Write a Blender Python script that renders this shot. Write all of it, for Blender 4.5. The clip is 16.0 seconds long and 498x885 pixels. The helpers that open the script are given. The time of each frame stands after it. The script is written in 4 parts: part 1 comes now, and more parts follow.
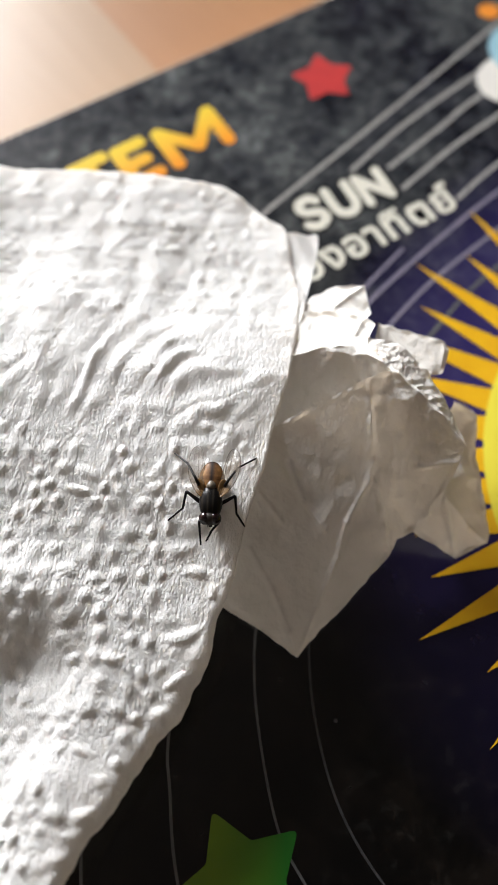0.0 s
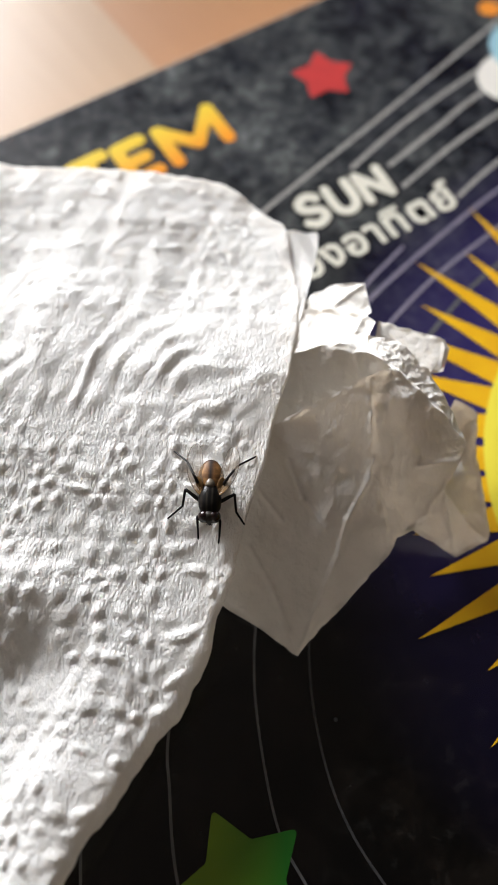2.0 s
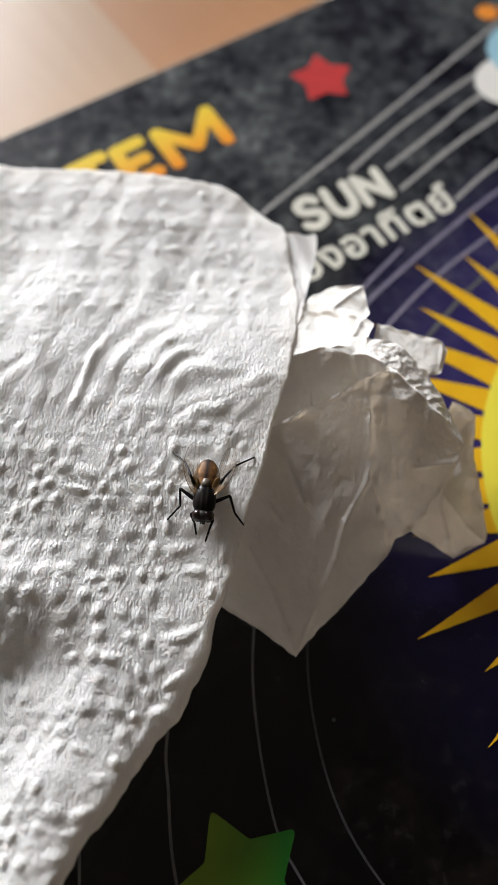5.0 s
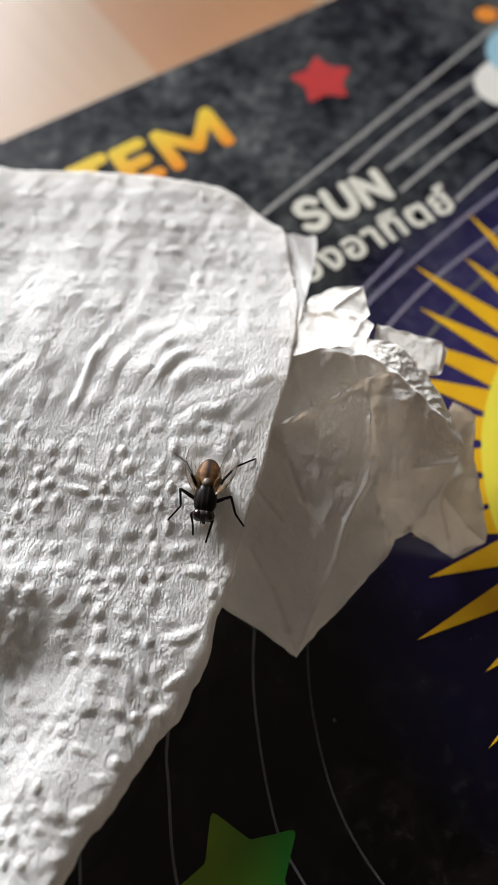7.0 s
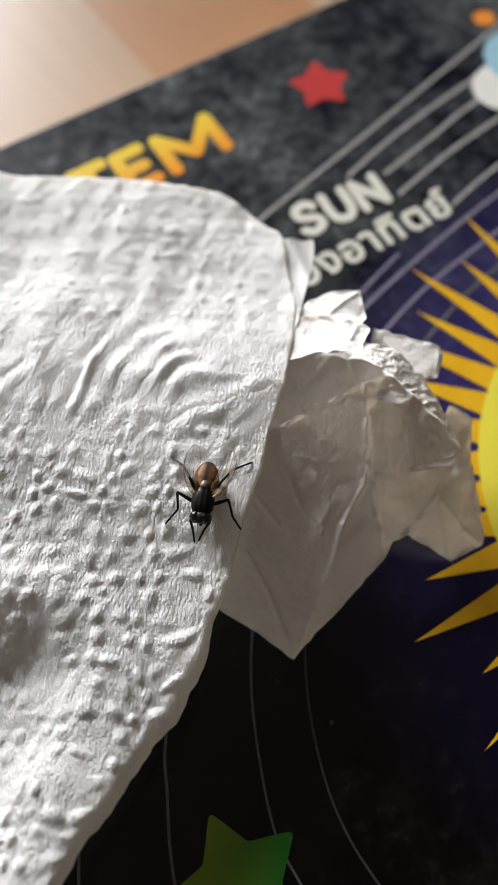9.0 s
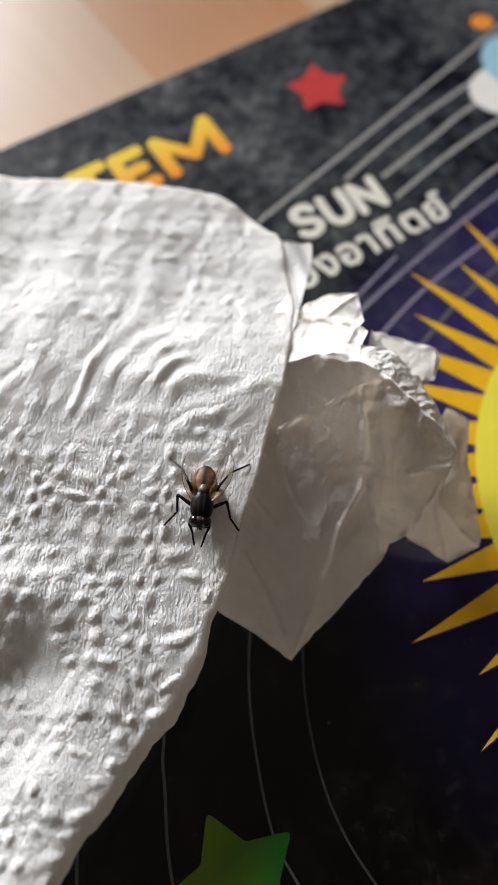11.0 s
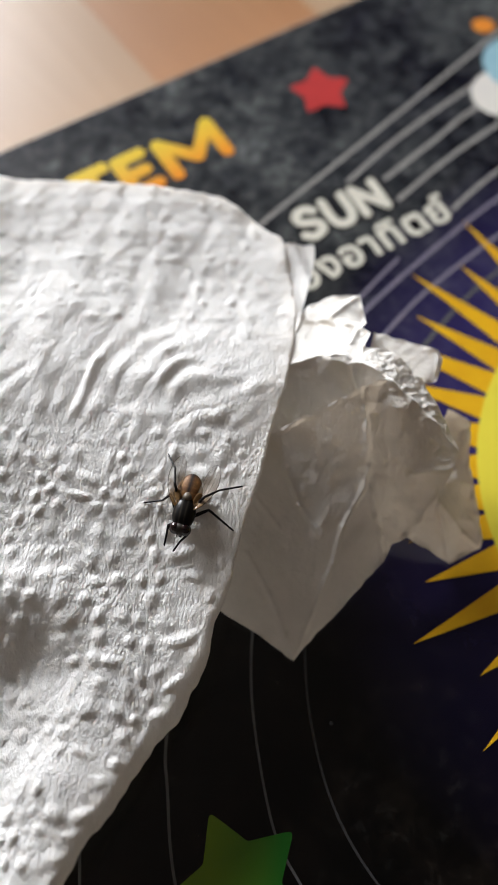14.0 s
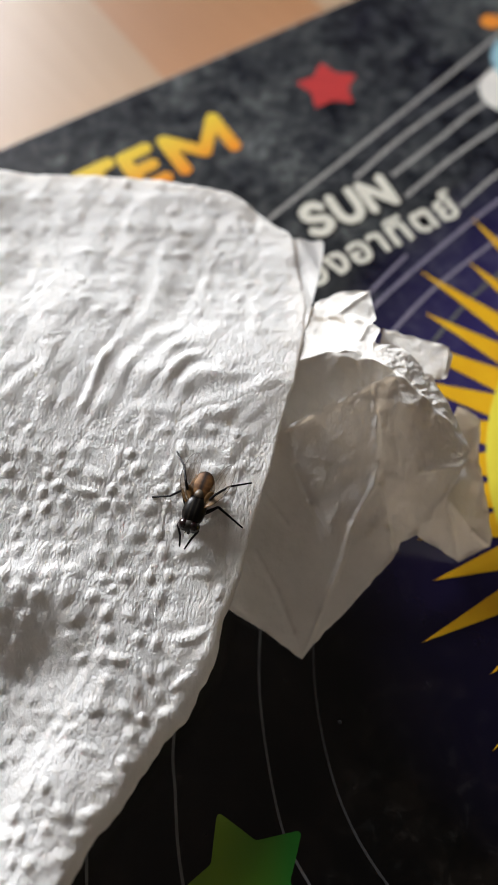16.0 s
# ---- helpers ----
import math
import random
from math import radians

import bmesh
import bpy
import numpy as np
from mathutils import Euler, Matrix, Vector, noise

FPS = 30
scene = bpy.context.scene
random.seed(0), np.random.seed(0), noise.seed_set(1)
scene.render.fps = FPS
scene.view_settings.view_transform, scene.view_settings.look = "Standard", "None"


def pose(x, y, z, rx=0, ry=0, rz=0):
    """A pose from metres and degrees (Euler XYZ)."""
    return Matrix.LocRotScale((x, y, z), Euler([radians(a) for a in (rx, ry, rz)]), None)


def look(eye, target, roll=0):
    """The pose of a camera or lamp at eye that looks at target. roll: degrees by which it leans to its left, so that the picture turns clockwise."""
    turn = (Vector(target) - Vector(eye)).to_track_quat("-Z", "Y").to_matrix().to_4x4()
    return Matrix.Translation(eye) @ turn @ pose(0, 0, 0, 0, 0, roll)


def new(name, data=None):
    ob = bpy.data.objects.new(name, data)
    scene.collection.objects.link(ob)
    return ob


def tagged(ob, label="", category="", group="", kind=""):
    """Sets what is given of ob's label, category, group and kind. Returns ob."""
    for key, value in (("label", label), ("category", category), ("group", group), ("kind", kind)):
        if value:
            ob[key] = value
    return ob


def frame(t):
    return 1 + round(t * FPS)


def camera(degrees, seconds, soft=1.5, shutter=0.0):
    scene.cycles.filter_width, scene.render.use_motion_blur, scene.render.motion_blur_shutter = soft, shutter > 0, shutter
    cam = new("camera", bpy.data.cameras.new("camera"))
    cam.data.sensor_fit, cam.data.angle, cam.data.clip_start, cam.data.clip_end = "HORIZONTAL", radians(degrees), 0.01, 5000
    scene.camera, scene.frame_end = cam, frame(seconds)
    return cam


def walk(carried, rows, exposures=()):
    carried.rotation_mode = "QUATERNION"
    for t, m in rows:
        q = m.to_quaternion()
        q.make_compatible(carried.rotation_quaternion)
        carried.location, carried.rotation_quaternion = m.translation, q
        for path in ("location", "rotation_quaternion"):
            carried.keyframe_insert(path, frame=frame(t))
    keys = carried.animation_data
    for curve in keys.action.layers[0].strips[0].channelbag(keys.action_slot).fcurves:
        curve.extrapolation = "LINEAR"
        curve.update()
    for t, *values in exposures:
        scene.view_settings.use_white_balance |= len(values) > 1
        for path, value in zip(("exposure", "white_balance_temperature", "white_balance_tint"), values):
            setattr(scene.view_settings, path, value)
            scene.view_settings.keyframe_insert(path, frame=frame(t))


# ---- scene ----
MM = 0.001
cam = camera(37.0, 16.0, soft=1.6)
# a phone lens close up: the sheet is sharp, the mat and the floor behind it are a little soft
cam.data.dof.use_dof = True
cam.data.dof.focus_distance = 0.079
cam.data.dof.aperture_fstop = 18.0
walk(cam, [
    (0.0, pose(0.00000, -0.03559, 0.08808, 22.000, -0.000, 0.000)),
    (0.5, pose(0.00032, -0.03548, 0.08796, 21.938, 0.131, -0.011)),
    (1.0, pose(0.00067, -0.03547, 0.08796, 21.935, 0.289, -0.017)),
    (1.5, pose(0.00018, -0.03562, 0.08799, 21.978, 0.041, -0.075)),
    (2.0, pose(0.00005, -0.03562, 0.08787, 21.930, 0.024, 0.003)),
    (2.5, pose(0.00025, -0.03568, 0.08817, 21.957, 0.052, -0.035)),
    (3.0, pose(-0.00014, -0.03578, 0.08801, 21.973, -0.280, -0.038)),
    (3.5, pose(0.00016, -0.03582, 0.08811, 22.038, -0.049, -0.055)),
    (4.0, pose(-0.00026, -0.03577, 0.08812, 22.007, -0.295, -0.019)),
    (6.5, pose(-0.00022, -0.03563, 0.08835, 21.974, -0.231, 0.009)),
    (7.0, pose(-0.00025, -0.03590, 0.08824, 22.166, -0.235, -0.042)),
    (7.5, pose(-0.00004, -0.03574, 0.08851, 22.093, -0.195, -0.032)),
    (8.0, pose(-0.00005, -0.03575, 0.08867, 22.112, -0.212, -0.035)),
    (8.5, pose(0.00021, -0.03577, 0.08859, 22.142, -0.052, -0.029)),
    (9.0, pose(0.00052, -0.03584, 0.08882, 22.261, 0.101, -0.052)),
    (11.5, pose(0.00053, -0.03595, 0.08943, 22.389, -0.081, -0.033)),
    (12.0, pose(0.00097, -0.03607, 0.08973, 22.516, 0.209, -0.003)),
    (12.5, pose(0.00078, -0.03595, 0.08986, 22.498, 0.041, -0.020)),
    (13.0, pose(0.00113, -0.03589, 0.08989, 22.479, 0.190, -0.007)),
    (13.5, pose(0.00068, -0.03596, 0.08968, 22.450, -0.074, -0.030)),
    (14.0, pose(0.00008, -0.03612, 0.08950, 22.476, -0.183, 0.055)),
    (14.5, pose(0.00017, -0.03609, 0.08931, 22.418, -0.009, 0.083)),
    (15.0, pose(-0.00036, -0.03606, 0.08922, 22.418, -0.149, 0.164)),
    (15.5, pose(-0.00103, -0.03625, 0.08901, 22.449, -0.300, 0.219)),
    (16.0, pose(-0.00098, -0.03618, 0.08879, 22.427, -0.290, 0.200)),
], exposures=[
    (0.0, 0.2, 6550, 10), (1.9, 0.19, 6550, 10), (2.6, 0.07, 6500, 10), (3.4, -0.1, 6470, 10), (16.0, -0.1, 6470, 10),
])

# ---- world, daylight through the balcony door, exposure ----
world = bpy.data.worlds.new("world")
scene.world = world
world.use_nodes = True
wn = world.node_tree.nodes
sky = wn.new("ShaderNodeTexSky")
sky.sky_type = "NISHITA"
sky.sun_disc = False
sky.sun_elevation = radians(42)
sky.sun_rotation = radians(150)
world.node_tree.links.new(sky.outputs["Color"], wn["Background"].inputs["Color"])
wn["Background"].inputs["Strength"].default_value = 0.1

ROOM_X0, ROOM_X1, ROOM_Y0, ROOM_Y1, ROOM_H = -3.2, 1.6, -2.2, 2.6, 2.5
DOOR_X0, DOOR_X1, DOOR_H = -2.65, -1.15, 2.05
lamp = bpy.data.lights.new("door_daylight", "AREA")
lamp.shape = "RECTANGLE"
lamp.size, lamp.size_y = DOOR_X1 - DOOR_X0 - 0.12, DOOR_H - 0.14
lamp.energy = 675.0
lamp.color = (0.955, 0.97, 1.0)
day = new("door_daylight", lamp)
day.matrix_world = look(((DOOR_X0 + DOOR_X1) / 2, ROOM_Y1 + 0.13, DOOR_H / 2), ((DOOR_X0 + DOOR_X1) / 2, 0, DOOR_H / 2))


# ---- materials ----
def nodes_of(name, rough=0.5, colour=(0.8, 0.8, 0.8), spec=0.5, metal=0.0):
    m = bpy.data.materials.new(name)
    m.use_nodes = True
    b = m.node_tree.nodes["Principled BSDF"]
    b.inputs["Base Color"].default_value = (*colour, 1)
    b.inputs["Roughness"].default_value = rough
    b.inputs["Specular IOR Level"].default_value = spec
    b.inputs["Metallic"].default_value = metal
    return m, m.node_tree, b


def put(tree, kind, links=(), **values):
    """A node with its inputs set by name (underscores for spaces) and linked."""
    n = tree.nodes.new(kind)
    for k, v in values.items():
        n.inputs[k.replace("_", " ")].default_value = v
    for socket, source in links:
        tree.links.new(source, n.inputs[socket])
    return n


def coords(tree, scale=(1, 1, 1), rot=0.0):
    tc = tree.nodes.new("ShaderNodeTexCoord")
    return put(tree, "ShaderNodeMapping", [("Vector", tc.outputs["Object"])], Scale=scale, Rotation=(0, 0, rot))


def ramp(tree, fac, stops):
    r = put(tree, "ShaderNodeValToRGB", [("Fac", fac)])
    e = r.color_ramp.elements
    while len(e) < len(stops):
        e.new(0.5)
    for el, (p, c) in zip(e, stops):
        el.position, el.color = p, (*c, 1)
    return r


def mix(tree, fac, a, b, blend="MIX"):
    n = tree.nodes.new("ShaderNodeMix")
    n.data_type, n.blend_type = "RGBA", blend
    for i, v in ((0, fac), (6, a), (7, b)):
        if isinstance(v, bpy.types.NodeSocket):
            tree.links.new(v, n.inputs[i])
        else:
            n.inputs[i].default_value = (*v, 1) if isinstance(v, tuple) else v
    return n.outputs[2]


def bump(tree, b, height, strength=0.3, distance=0.0002):
    n = put(tree, "ShaderNodeBump", [("Height", height)], Strength=strength, Distance=distance)
    tree.links.new(n.outputs["Normal"], b.inputs["Normal"])
    return n


def speckled(name, base, other, scale, rough, spec=0.5, relief=0.0, dist=0.0001):
    """A plain paint or print with a fine uneven tone."""
    m, t, b = nodes_of(name, rough, base, spec)
    n = put(t, "ShaderNodeTexNoise", [("Vector", coords(t).outputs[0])], Scale=scale, Detail=4.0, Roughness=0.6)
    r = ramp(t, n.outputs["Fac"], [(0.3, base), (0.7, other)])
    t.links.new(r.outputs["Color"], b.inputs["Base Color"])
    if relief:
        bump(t, b, n.outputs["Fac"], relief, dist)
    return m


def tissue_material(name, tone, glow, relief, creped, fine, tint=(1.0, 0.94, 0.85)):
    """Crepe tissue: matt, thin enough to let light through, with fine stretched crepe lines."""
    m, t, b = nodes_of(name, 0.95, tone, 0.08)
    co = coords(t, (1, 1, 1), radians(14))
    stretch = coords(t, (4300, 1650, 2500), radians(13))
    crepe = put(t, "ShaderNodeTexNoise", [("Vector", stretch.outputs[0])], Scale=1.0, Detail=2.0, Roughness=0.55)
    fibre = put(t, "ShaderNodeTexNoise", [("Vector", co.outputs[0])], Scale=fine, Detail=3.0, Roughness=0.6)
    patch = put(t, "ShaderNodeTexNoise", [("Vector", co.outputs[0])], Scale=260.0, Detail=6.0, Roughness=0.65)
    lines = put(t, "ShaderNodeMath", [(0, crepe.outputs["Fac"])])
    lines.operation = "MULTIPLY"
    lines.inputs[1].default_value = creped
    both = put(t, "ShaderNodeMath", [(0, lines.outputs[0]), (1, fibre.outputs["Fac"])])
    bump(t, b, both.outputs[0], 1.0, relief)
    b.subsurface_method = "BURLEY"
    b.inputs["Subsurface Weight"].default_value = 0.4
    b.inputs["Subsurface Radius"].default_value = (1.0, 0.9, 0.78)
    b.inputs["Subsurface Scale"].default_value = 0.0003
    shade = ramp(t, patch.outputs["Fac"], [(0.3, tuple(c * 0.9 for c in tone)), (0.7, tone)])
    t.links.new(shade.outputs["Color"], b.inputs["Base Color"])
    through_colour = mix(t, 1.0, shade.outputs["Color"], tint, "MULTIPLY")
    thin = put(t, "ShaderNodeBsdfTranslucent", [("Color", through_colour)])
    blend = put(t, "ShaderNodeMixShader", [(1, b.outputs[0]), (2, thin.outputs[0])], Fac=glow)
    t.links.new(blend.outputs[0], t.nodes["Material Output"].inputs["Surface"])
    return m


M_TISSUE = tissue_material("white_tissue", (0.92, 0.905, 0.88), 0.36, 0.00013, 1.9, 3000.0)
M_TISSUE_THIN = tissue_material("thin_white_tissue", (0.8, 0.775, 0.73), 0.2, 0.00028, 0.15, 480.0, (1.0, 0.86, 0.7))


def mat_print_material():
    """Glossy printed night sky: black with cloudy grey nebulae and a blue-violet glow round the sun."""
    m, t, b = nodes_of("night_sky_print", 0.2, spec=0.4)
    co = coords(t)
    cloud = put(t, "ShaderNodeTexNoise", [("Vector", co.outputs[0])], Scale=27.0, Detail=8.0, Roughness=0.62, Distortion=0.6)
    grain = put(t, "ShaderNodeTexNoise", [("Vector", co.outputs[0])], Scale=420.0, Detail=5.0, Roughness=0.7)
    blot = put(t, "ShaderNodeTexNoise", [("Vector", co.outputs[0])], Scale=130.0, Detail=6.0, Roughness=0.7)
    dark = ramp(t, cloud.outputs["Fac"], [(0.36, (0.006, 0.006, 0.012)), (0.52, (0.04, 0.043, 0.046)), (0.72, (0.12, 0.13, 0.134))])
    mott = ramp(t, blot.outputs["Fac"], [(0.36, (0.3, 0.3, 0.38)), (0.64, (1.9, 1.88, 1.75))])
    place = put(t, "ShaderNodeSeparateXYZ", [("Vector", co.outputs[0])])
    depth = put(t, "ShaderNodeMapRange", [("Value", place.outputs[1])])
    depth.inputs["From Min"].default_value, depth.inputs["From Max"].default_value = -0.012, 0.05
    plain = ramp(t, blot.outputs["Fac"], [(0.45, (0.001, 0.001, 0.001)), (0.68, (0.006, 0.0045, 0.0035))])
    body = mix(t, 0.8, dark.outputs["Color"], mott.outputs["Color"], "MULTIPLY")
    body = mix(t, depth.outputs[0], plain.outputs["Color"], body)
    rock = ramp(t, grain.outputs["Fac"], [(0.36, (0.35, 0.36, 0.42)), (0.52, (1, 1, 1)), (0.68, (2.2, 2.2, 2.1))])
    body = mix(t, 0.85, body, rock.outputs["Color"], "MULTIPLY")
    speck = ramp(t, grain.outputs["Fac"], [(0.56, (0, 0, 0)), (0.72, (0.008, 0.008, 0.0075))])
    body = mix(t, 1.0, body, speck.outputs["Color"], "ADD")
    # distance from the printed sun
    sep = put(t, "ShaderNodeVectorMath", [(0, co.outputs[0])])
    sep.operation = "SUBTRACT"
    sep.inputs[1].default_value = (SUN[0] * MM, SUN[1] * MM, 0)
    length = put(t, "ShaderNodeVectorMath", [(0, sep.outputs[0])])
    length.operation = "LENGTH"
    far = put(t, "ShaderNodeMapRange", [("Value", length.outputs["Value"])])
    far.inputs["From Min"].default_value, far.inputs["From Max"].default_value = 0.030, 0.058
    glow = ramp(t, far.outputs[0], [(0.0, (0.028, 0.021, 0.098)), (0.45, (0.015, 0.0105, 0.052)), (0.95, (0, 0, 0))])
    keep = ramp(t, far.outputs[0], [(0.2, (0.25, 0.25, 0.25)), (1.0, (1, 1, 1))])
    body = mix(t, 1.0, body, keep.outputs["Color"], "MULTIPLY")
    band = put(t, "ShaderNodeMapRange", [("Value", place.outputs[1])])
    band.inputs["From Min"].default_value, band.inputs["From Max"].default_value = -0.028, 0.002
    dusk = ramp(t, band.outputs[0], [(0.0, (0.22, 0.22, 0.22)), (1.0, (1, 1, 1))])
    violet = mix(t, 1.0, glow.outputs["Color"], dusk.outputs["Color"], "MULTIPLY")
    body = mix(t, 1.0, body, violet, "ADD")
    t.links.new(body, b.inputs["Base Color"])
    fine = put(t, "ShaderNodeTexNoise", [("Vector", co.outputs[0])], Scale=900.0, Detail=2.0)
    bump(t, b, fine.outputs["Fac"], 0.12, 0.0001)
    return m


SUN = (61.2, -4.3)
M_PRINT = mat_print_material()
M_EDGE = speckled("pale_board_edge", (0.55, 0.52, 0.47), (0.4, 0.37, 0.32), 300, 0.5)
M_LINE = speckled("grey_print", (0.34, 0.33, 0.31), (0.26, 0.25, 0.24), 500, 0.25)
M_LINE_VIOLET = speckled("greyish_violet_print", (0.2, 0.18, 0.23), (0.15, 0.14, 0.19), 500, 0.25)
M_LINE_DIM = speckled("dim_grey_print", (0.1, 0.1, 0.1), (0.07, 0.07, 0.075), 500, 0.25)
M_LINE_FAINT = speckled("faint_grey_print", (0.045, 0.044, 0.044), (0.03, 0.03, 0.032), 500, 0.25)
M_WORD = speckled("cream_print", (0.66, 0.64, 0.55), (0.58, 0.56, 0.48), 400, 0.25)
M_HALO = speckled("black_print", (0.006, 0.006, 0.008), (0.01, 0.01, 0.01), 400, 0.25)
M_RED = speckled("red_print", (0.46, 0.045, 0.042), (0.38, 0.04, 0.04), 300, 0.25)
M_RAY = speckled("golden_print", (0.66, 0.385, 0.012), (0.58, 0.31, 0.01), 200, 0.25)
M_DISC = speckled("yellow_print", (0.68, 0.6, 0.06), (0.63, 0.54, 0.05), 90, 0.25)
M_WHITE = speckled("white_print", (0.68, 0.66, 0.6), (0.62, 0.6, 0.56), 200, 0.25)
M_BLUE = speckled("pale_blue_print", (0.32, 0.52, 0.58), (0.22, 0.38, 0.47), 120, 0.25)
M_ORANGE = speckled("orange_print", (0.72, 0.27, 0.04), (0.6, 0.2, 0.03), 200, 0.25)


def fade(name, low, high, x0, x1, axis=1, rough=0.25):
    """A print whose ink runs from one colour to another across the thing."""
    m, t, b = nodes_of(name, rough)
    tc = t.nodes.new("ShaderNodeTexCoord")
    s = put(t, "ShaderNodeSeparateXYZ", [("Vector", tc.outputs["Object"])])
    r = put(t, "ShaderNodeMapRange", [("Value", s.outputs[axis])])
    r.inputs["From Min"].default_value, r.inputs["From Max"].default_value = x0, x1
    c = ramp(t, r.outputs[0], [(0, low), (1, high)])
    t.links.new(c.outputs["Color"], b.inputs["Base Color"])
    return m


M_TITLE = fade("yellow_to_orange_print", (0.72, 0.24, 0.02), (0.72, 0.52, 0.05), -0.001, 0.007)
M_GREEN = fade("green_print", (0.12, 0.21, 0.01), (0.014, 0.13, 0.012), -0.003, 0.0045, axis=0)


def wood_material(name, a, c):
    m, t, b = nodes_of(name, 0.38, a, 0.4)
    co = coords(t, (6, 90, 6), 0)
    n = put(t, "ShaderNodeTexNoise", [("Vector", co.outputs[0])], Scale=1.0, Detail=6.0, Roughness=0.65, Distortion=0.7)
    info = t.nodes.new("ShaderNodeObjectInfo")
    r = ramp(t, n.outputs["Fac"], [(0.3, a), (0.7, c)])
    v = put(t, "ShaderNodeMapRange", [("Value", info.outputs["Random"])])
    v.inputs["To Min"].default_value, v.inputs["To Max"].default_value = 0.85, 1.12
    h = put(t, "ShaderNodeHueSaturation", [("Color", r.outputs["Color"]), ("Value", v.outputs[0])])
    t.links.new(h.outputs[0], b.inputs["Base Color"])
    bump(t, b, n.outputs["Fac"], 0.1, 0.0003)
    return m


M_WOOD_ORANGE = wood_material("honey_wood", (0.31, 0.15, 0.068), (0.37, 0.19, 0.09))
M_WOOD_BEIGE = wood_material("pale_wood", (0.37, 0.24, 0.145), (0.44, 0.3, 0.19))
# wall and ceiling tones are set dark to hold down the fill light
M_WALL = speckled("brown_plaster", (0.065, 0.052, 0.04), (0.055, 0.044, 0.035), 6, 0.8, relief=0.2, dist=0.001)
M_CEIL = speckled("dark_ceiling_plaster", (0.04, 0.034, 0.028), (0.035, 0.03, 0.025), 5, 0.85)
M_FRAME = speckled("white_door_paint", (0.75, 0.75, 0.73), (0.7, 0.7, 0.68), 20, 0.4)


# ---- mesh helpers ----
def part(name, bm, material, parent=None, label=""):
    """Links a bmesh as one mesh object, under a thing or a part."""
    me = bpy.data.meshes.new(name)
    bm.to_mesh(me)
    bm.free()
    me.materials.append(material)
    ob = new(name, me)
    if parent:
        ob.parent = parent
    if label:
        ob["label"] = label
    return ob


def smooth(ob):
    ob.data.polygons.foreach_set("use_smooth", [True] * len(ob.data.polygons))
    return ob


def box(x0, x1, y0, y1, z0, z1, bevel=0.0):
    bm = bmesh.new()
    bmesh.ops.create_cube(bm, size=1, matrix=Matrix.LocRotScale(((x0 + x1) / 2, (y0 + y1) / 2, (z0 + z1) / 2), None, (x1 - x0, y1 - y0, z1 - z0)))
    if bevel:
        bmesh.ops.bevel(bm, geom=bm.edges[:], offset=bevel, segments=2, affect="EDGES")
    return bm


def slab(points, z0, z1):
    """A flat piece with the given outline in millimetres, from z0 to z1."""
    bm = bmesh.new()
    low = [bm.verts.new((x * MM, y * MM, z0 * MM)) for x, y in points]
    high = [bm.verts.new((x * MM, y * MM, z1 * MM)) for x, y in points]
    bm.faces.new(high)
    bm.faces.new(low[::-1])
    n = len(points)
    for i in range(n):
        bm.faces.new((low[i], low[(i + 1) % n], high[(i + 1) % n], high[i]))
    bmesh.ops.recalc_face_normals(bm, faces=bm.faces[:])
    bmesh.ops.triangulate(bm, faces=[f for f in bm.faces if len(f.verts) > 4])
    return bm


def spline(points, per=12, closed=False):
    """Points along a smooth curve through the given ones."""
    p = [np.array(q, float) for q in points]
    n, out = len(p), []
    for i in range(n if closed else n - 1):
        if closed:
            a, b, c, d = p[i - 1], p[i], p[(i + 1) % n], p[(i + 2) % n]
        else:
            a, b, c, d = p[max(i - 1, 0)], p[i], p[i + 1], p[min(i + 2, n - 1)]
        for k in range(per):
            t = k / per
            out.append(0.5 * (2 * b + (c - a) * t + (2 * a - 5 * b + 4 * c - d) * t * t + (3 * b - a - 3 * c + d) * t ** 3))
    if not closed:
        out.append(p[-1])
    return np.array(out)


def ribbon(points, width, z0, z1):
    """A printed line of even width along a curve."""
    c = spline(points)
    d = np.gradient(c, axis=0)
    d /= np.linalg.norm(d, axis=1)[:, None]
    n = np.c_[-d[:, 1], d[:, 0]] * width / 2
    return slab(list(c + n) + list((c - n)[::-1]), z0, z1)


def merge(bm, other):
    me = bpy.data.meshes.new("tmp")
    other.to_mesh(me)
    other.free()
    bm.from_mesh(me)
    bpy.data.meshes.remove(me)


# ---- the room ----
def structure(ob, label, category):
    return tagged(ob, label, category, kind="structure")


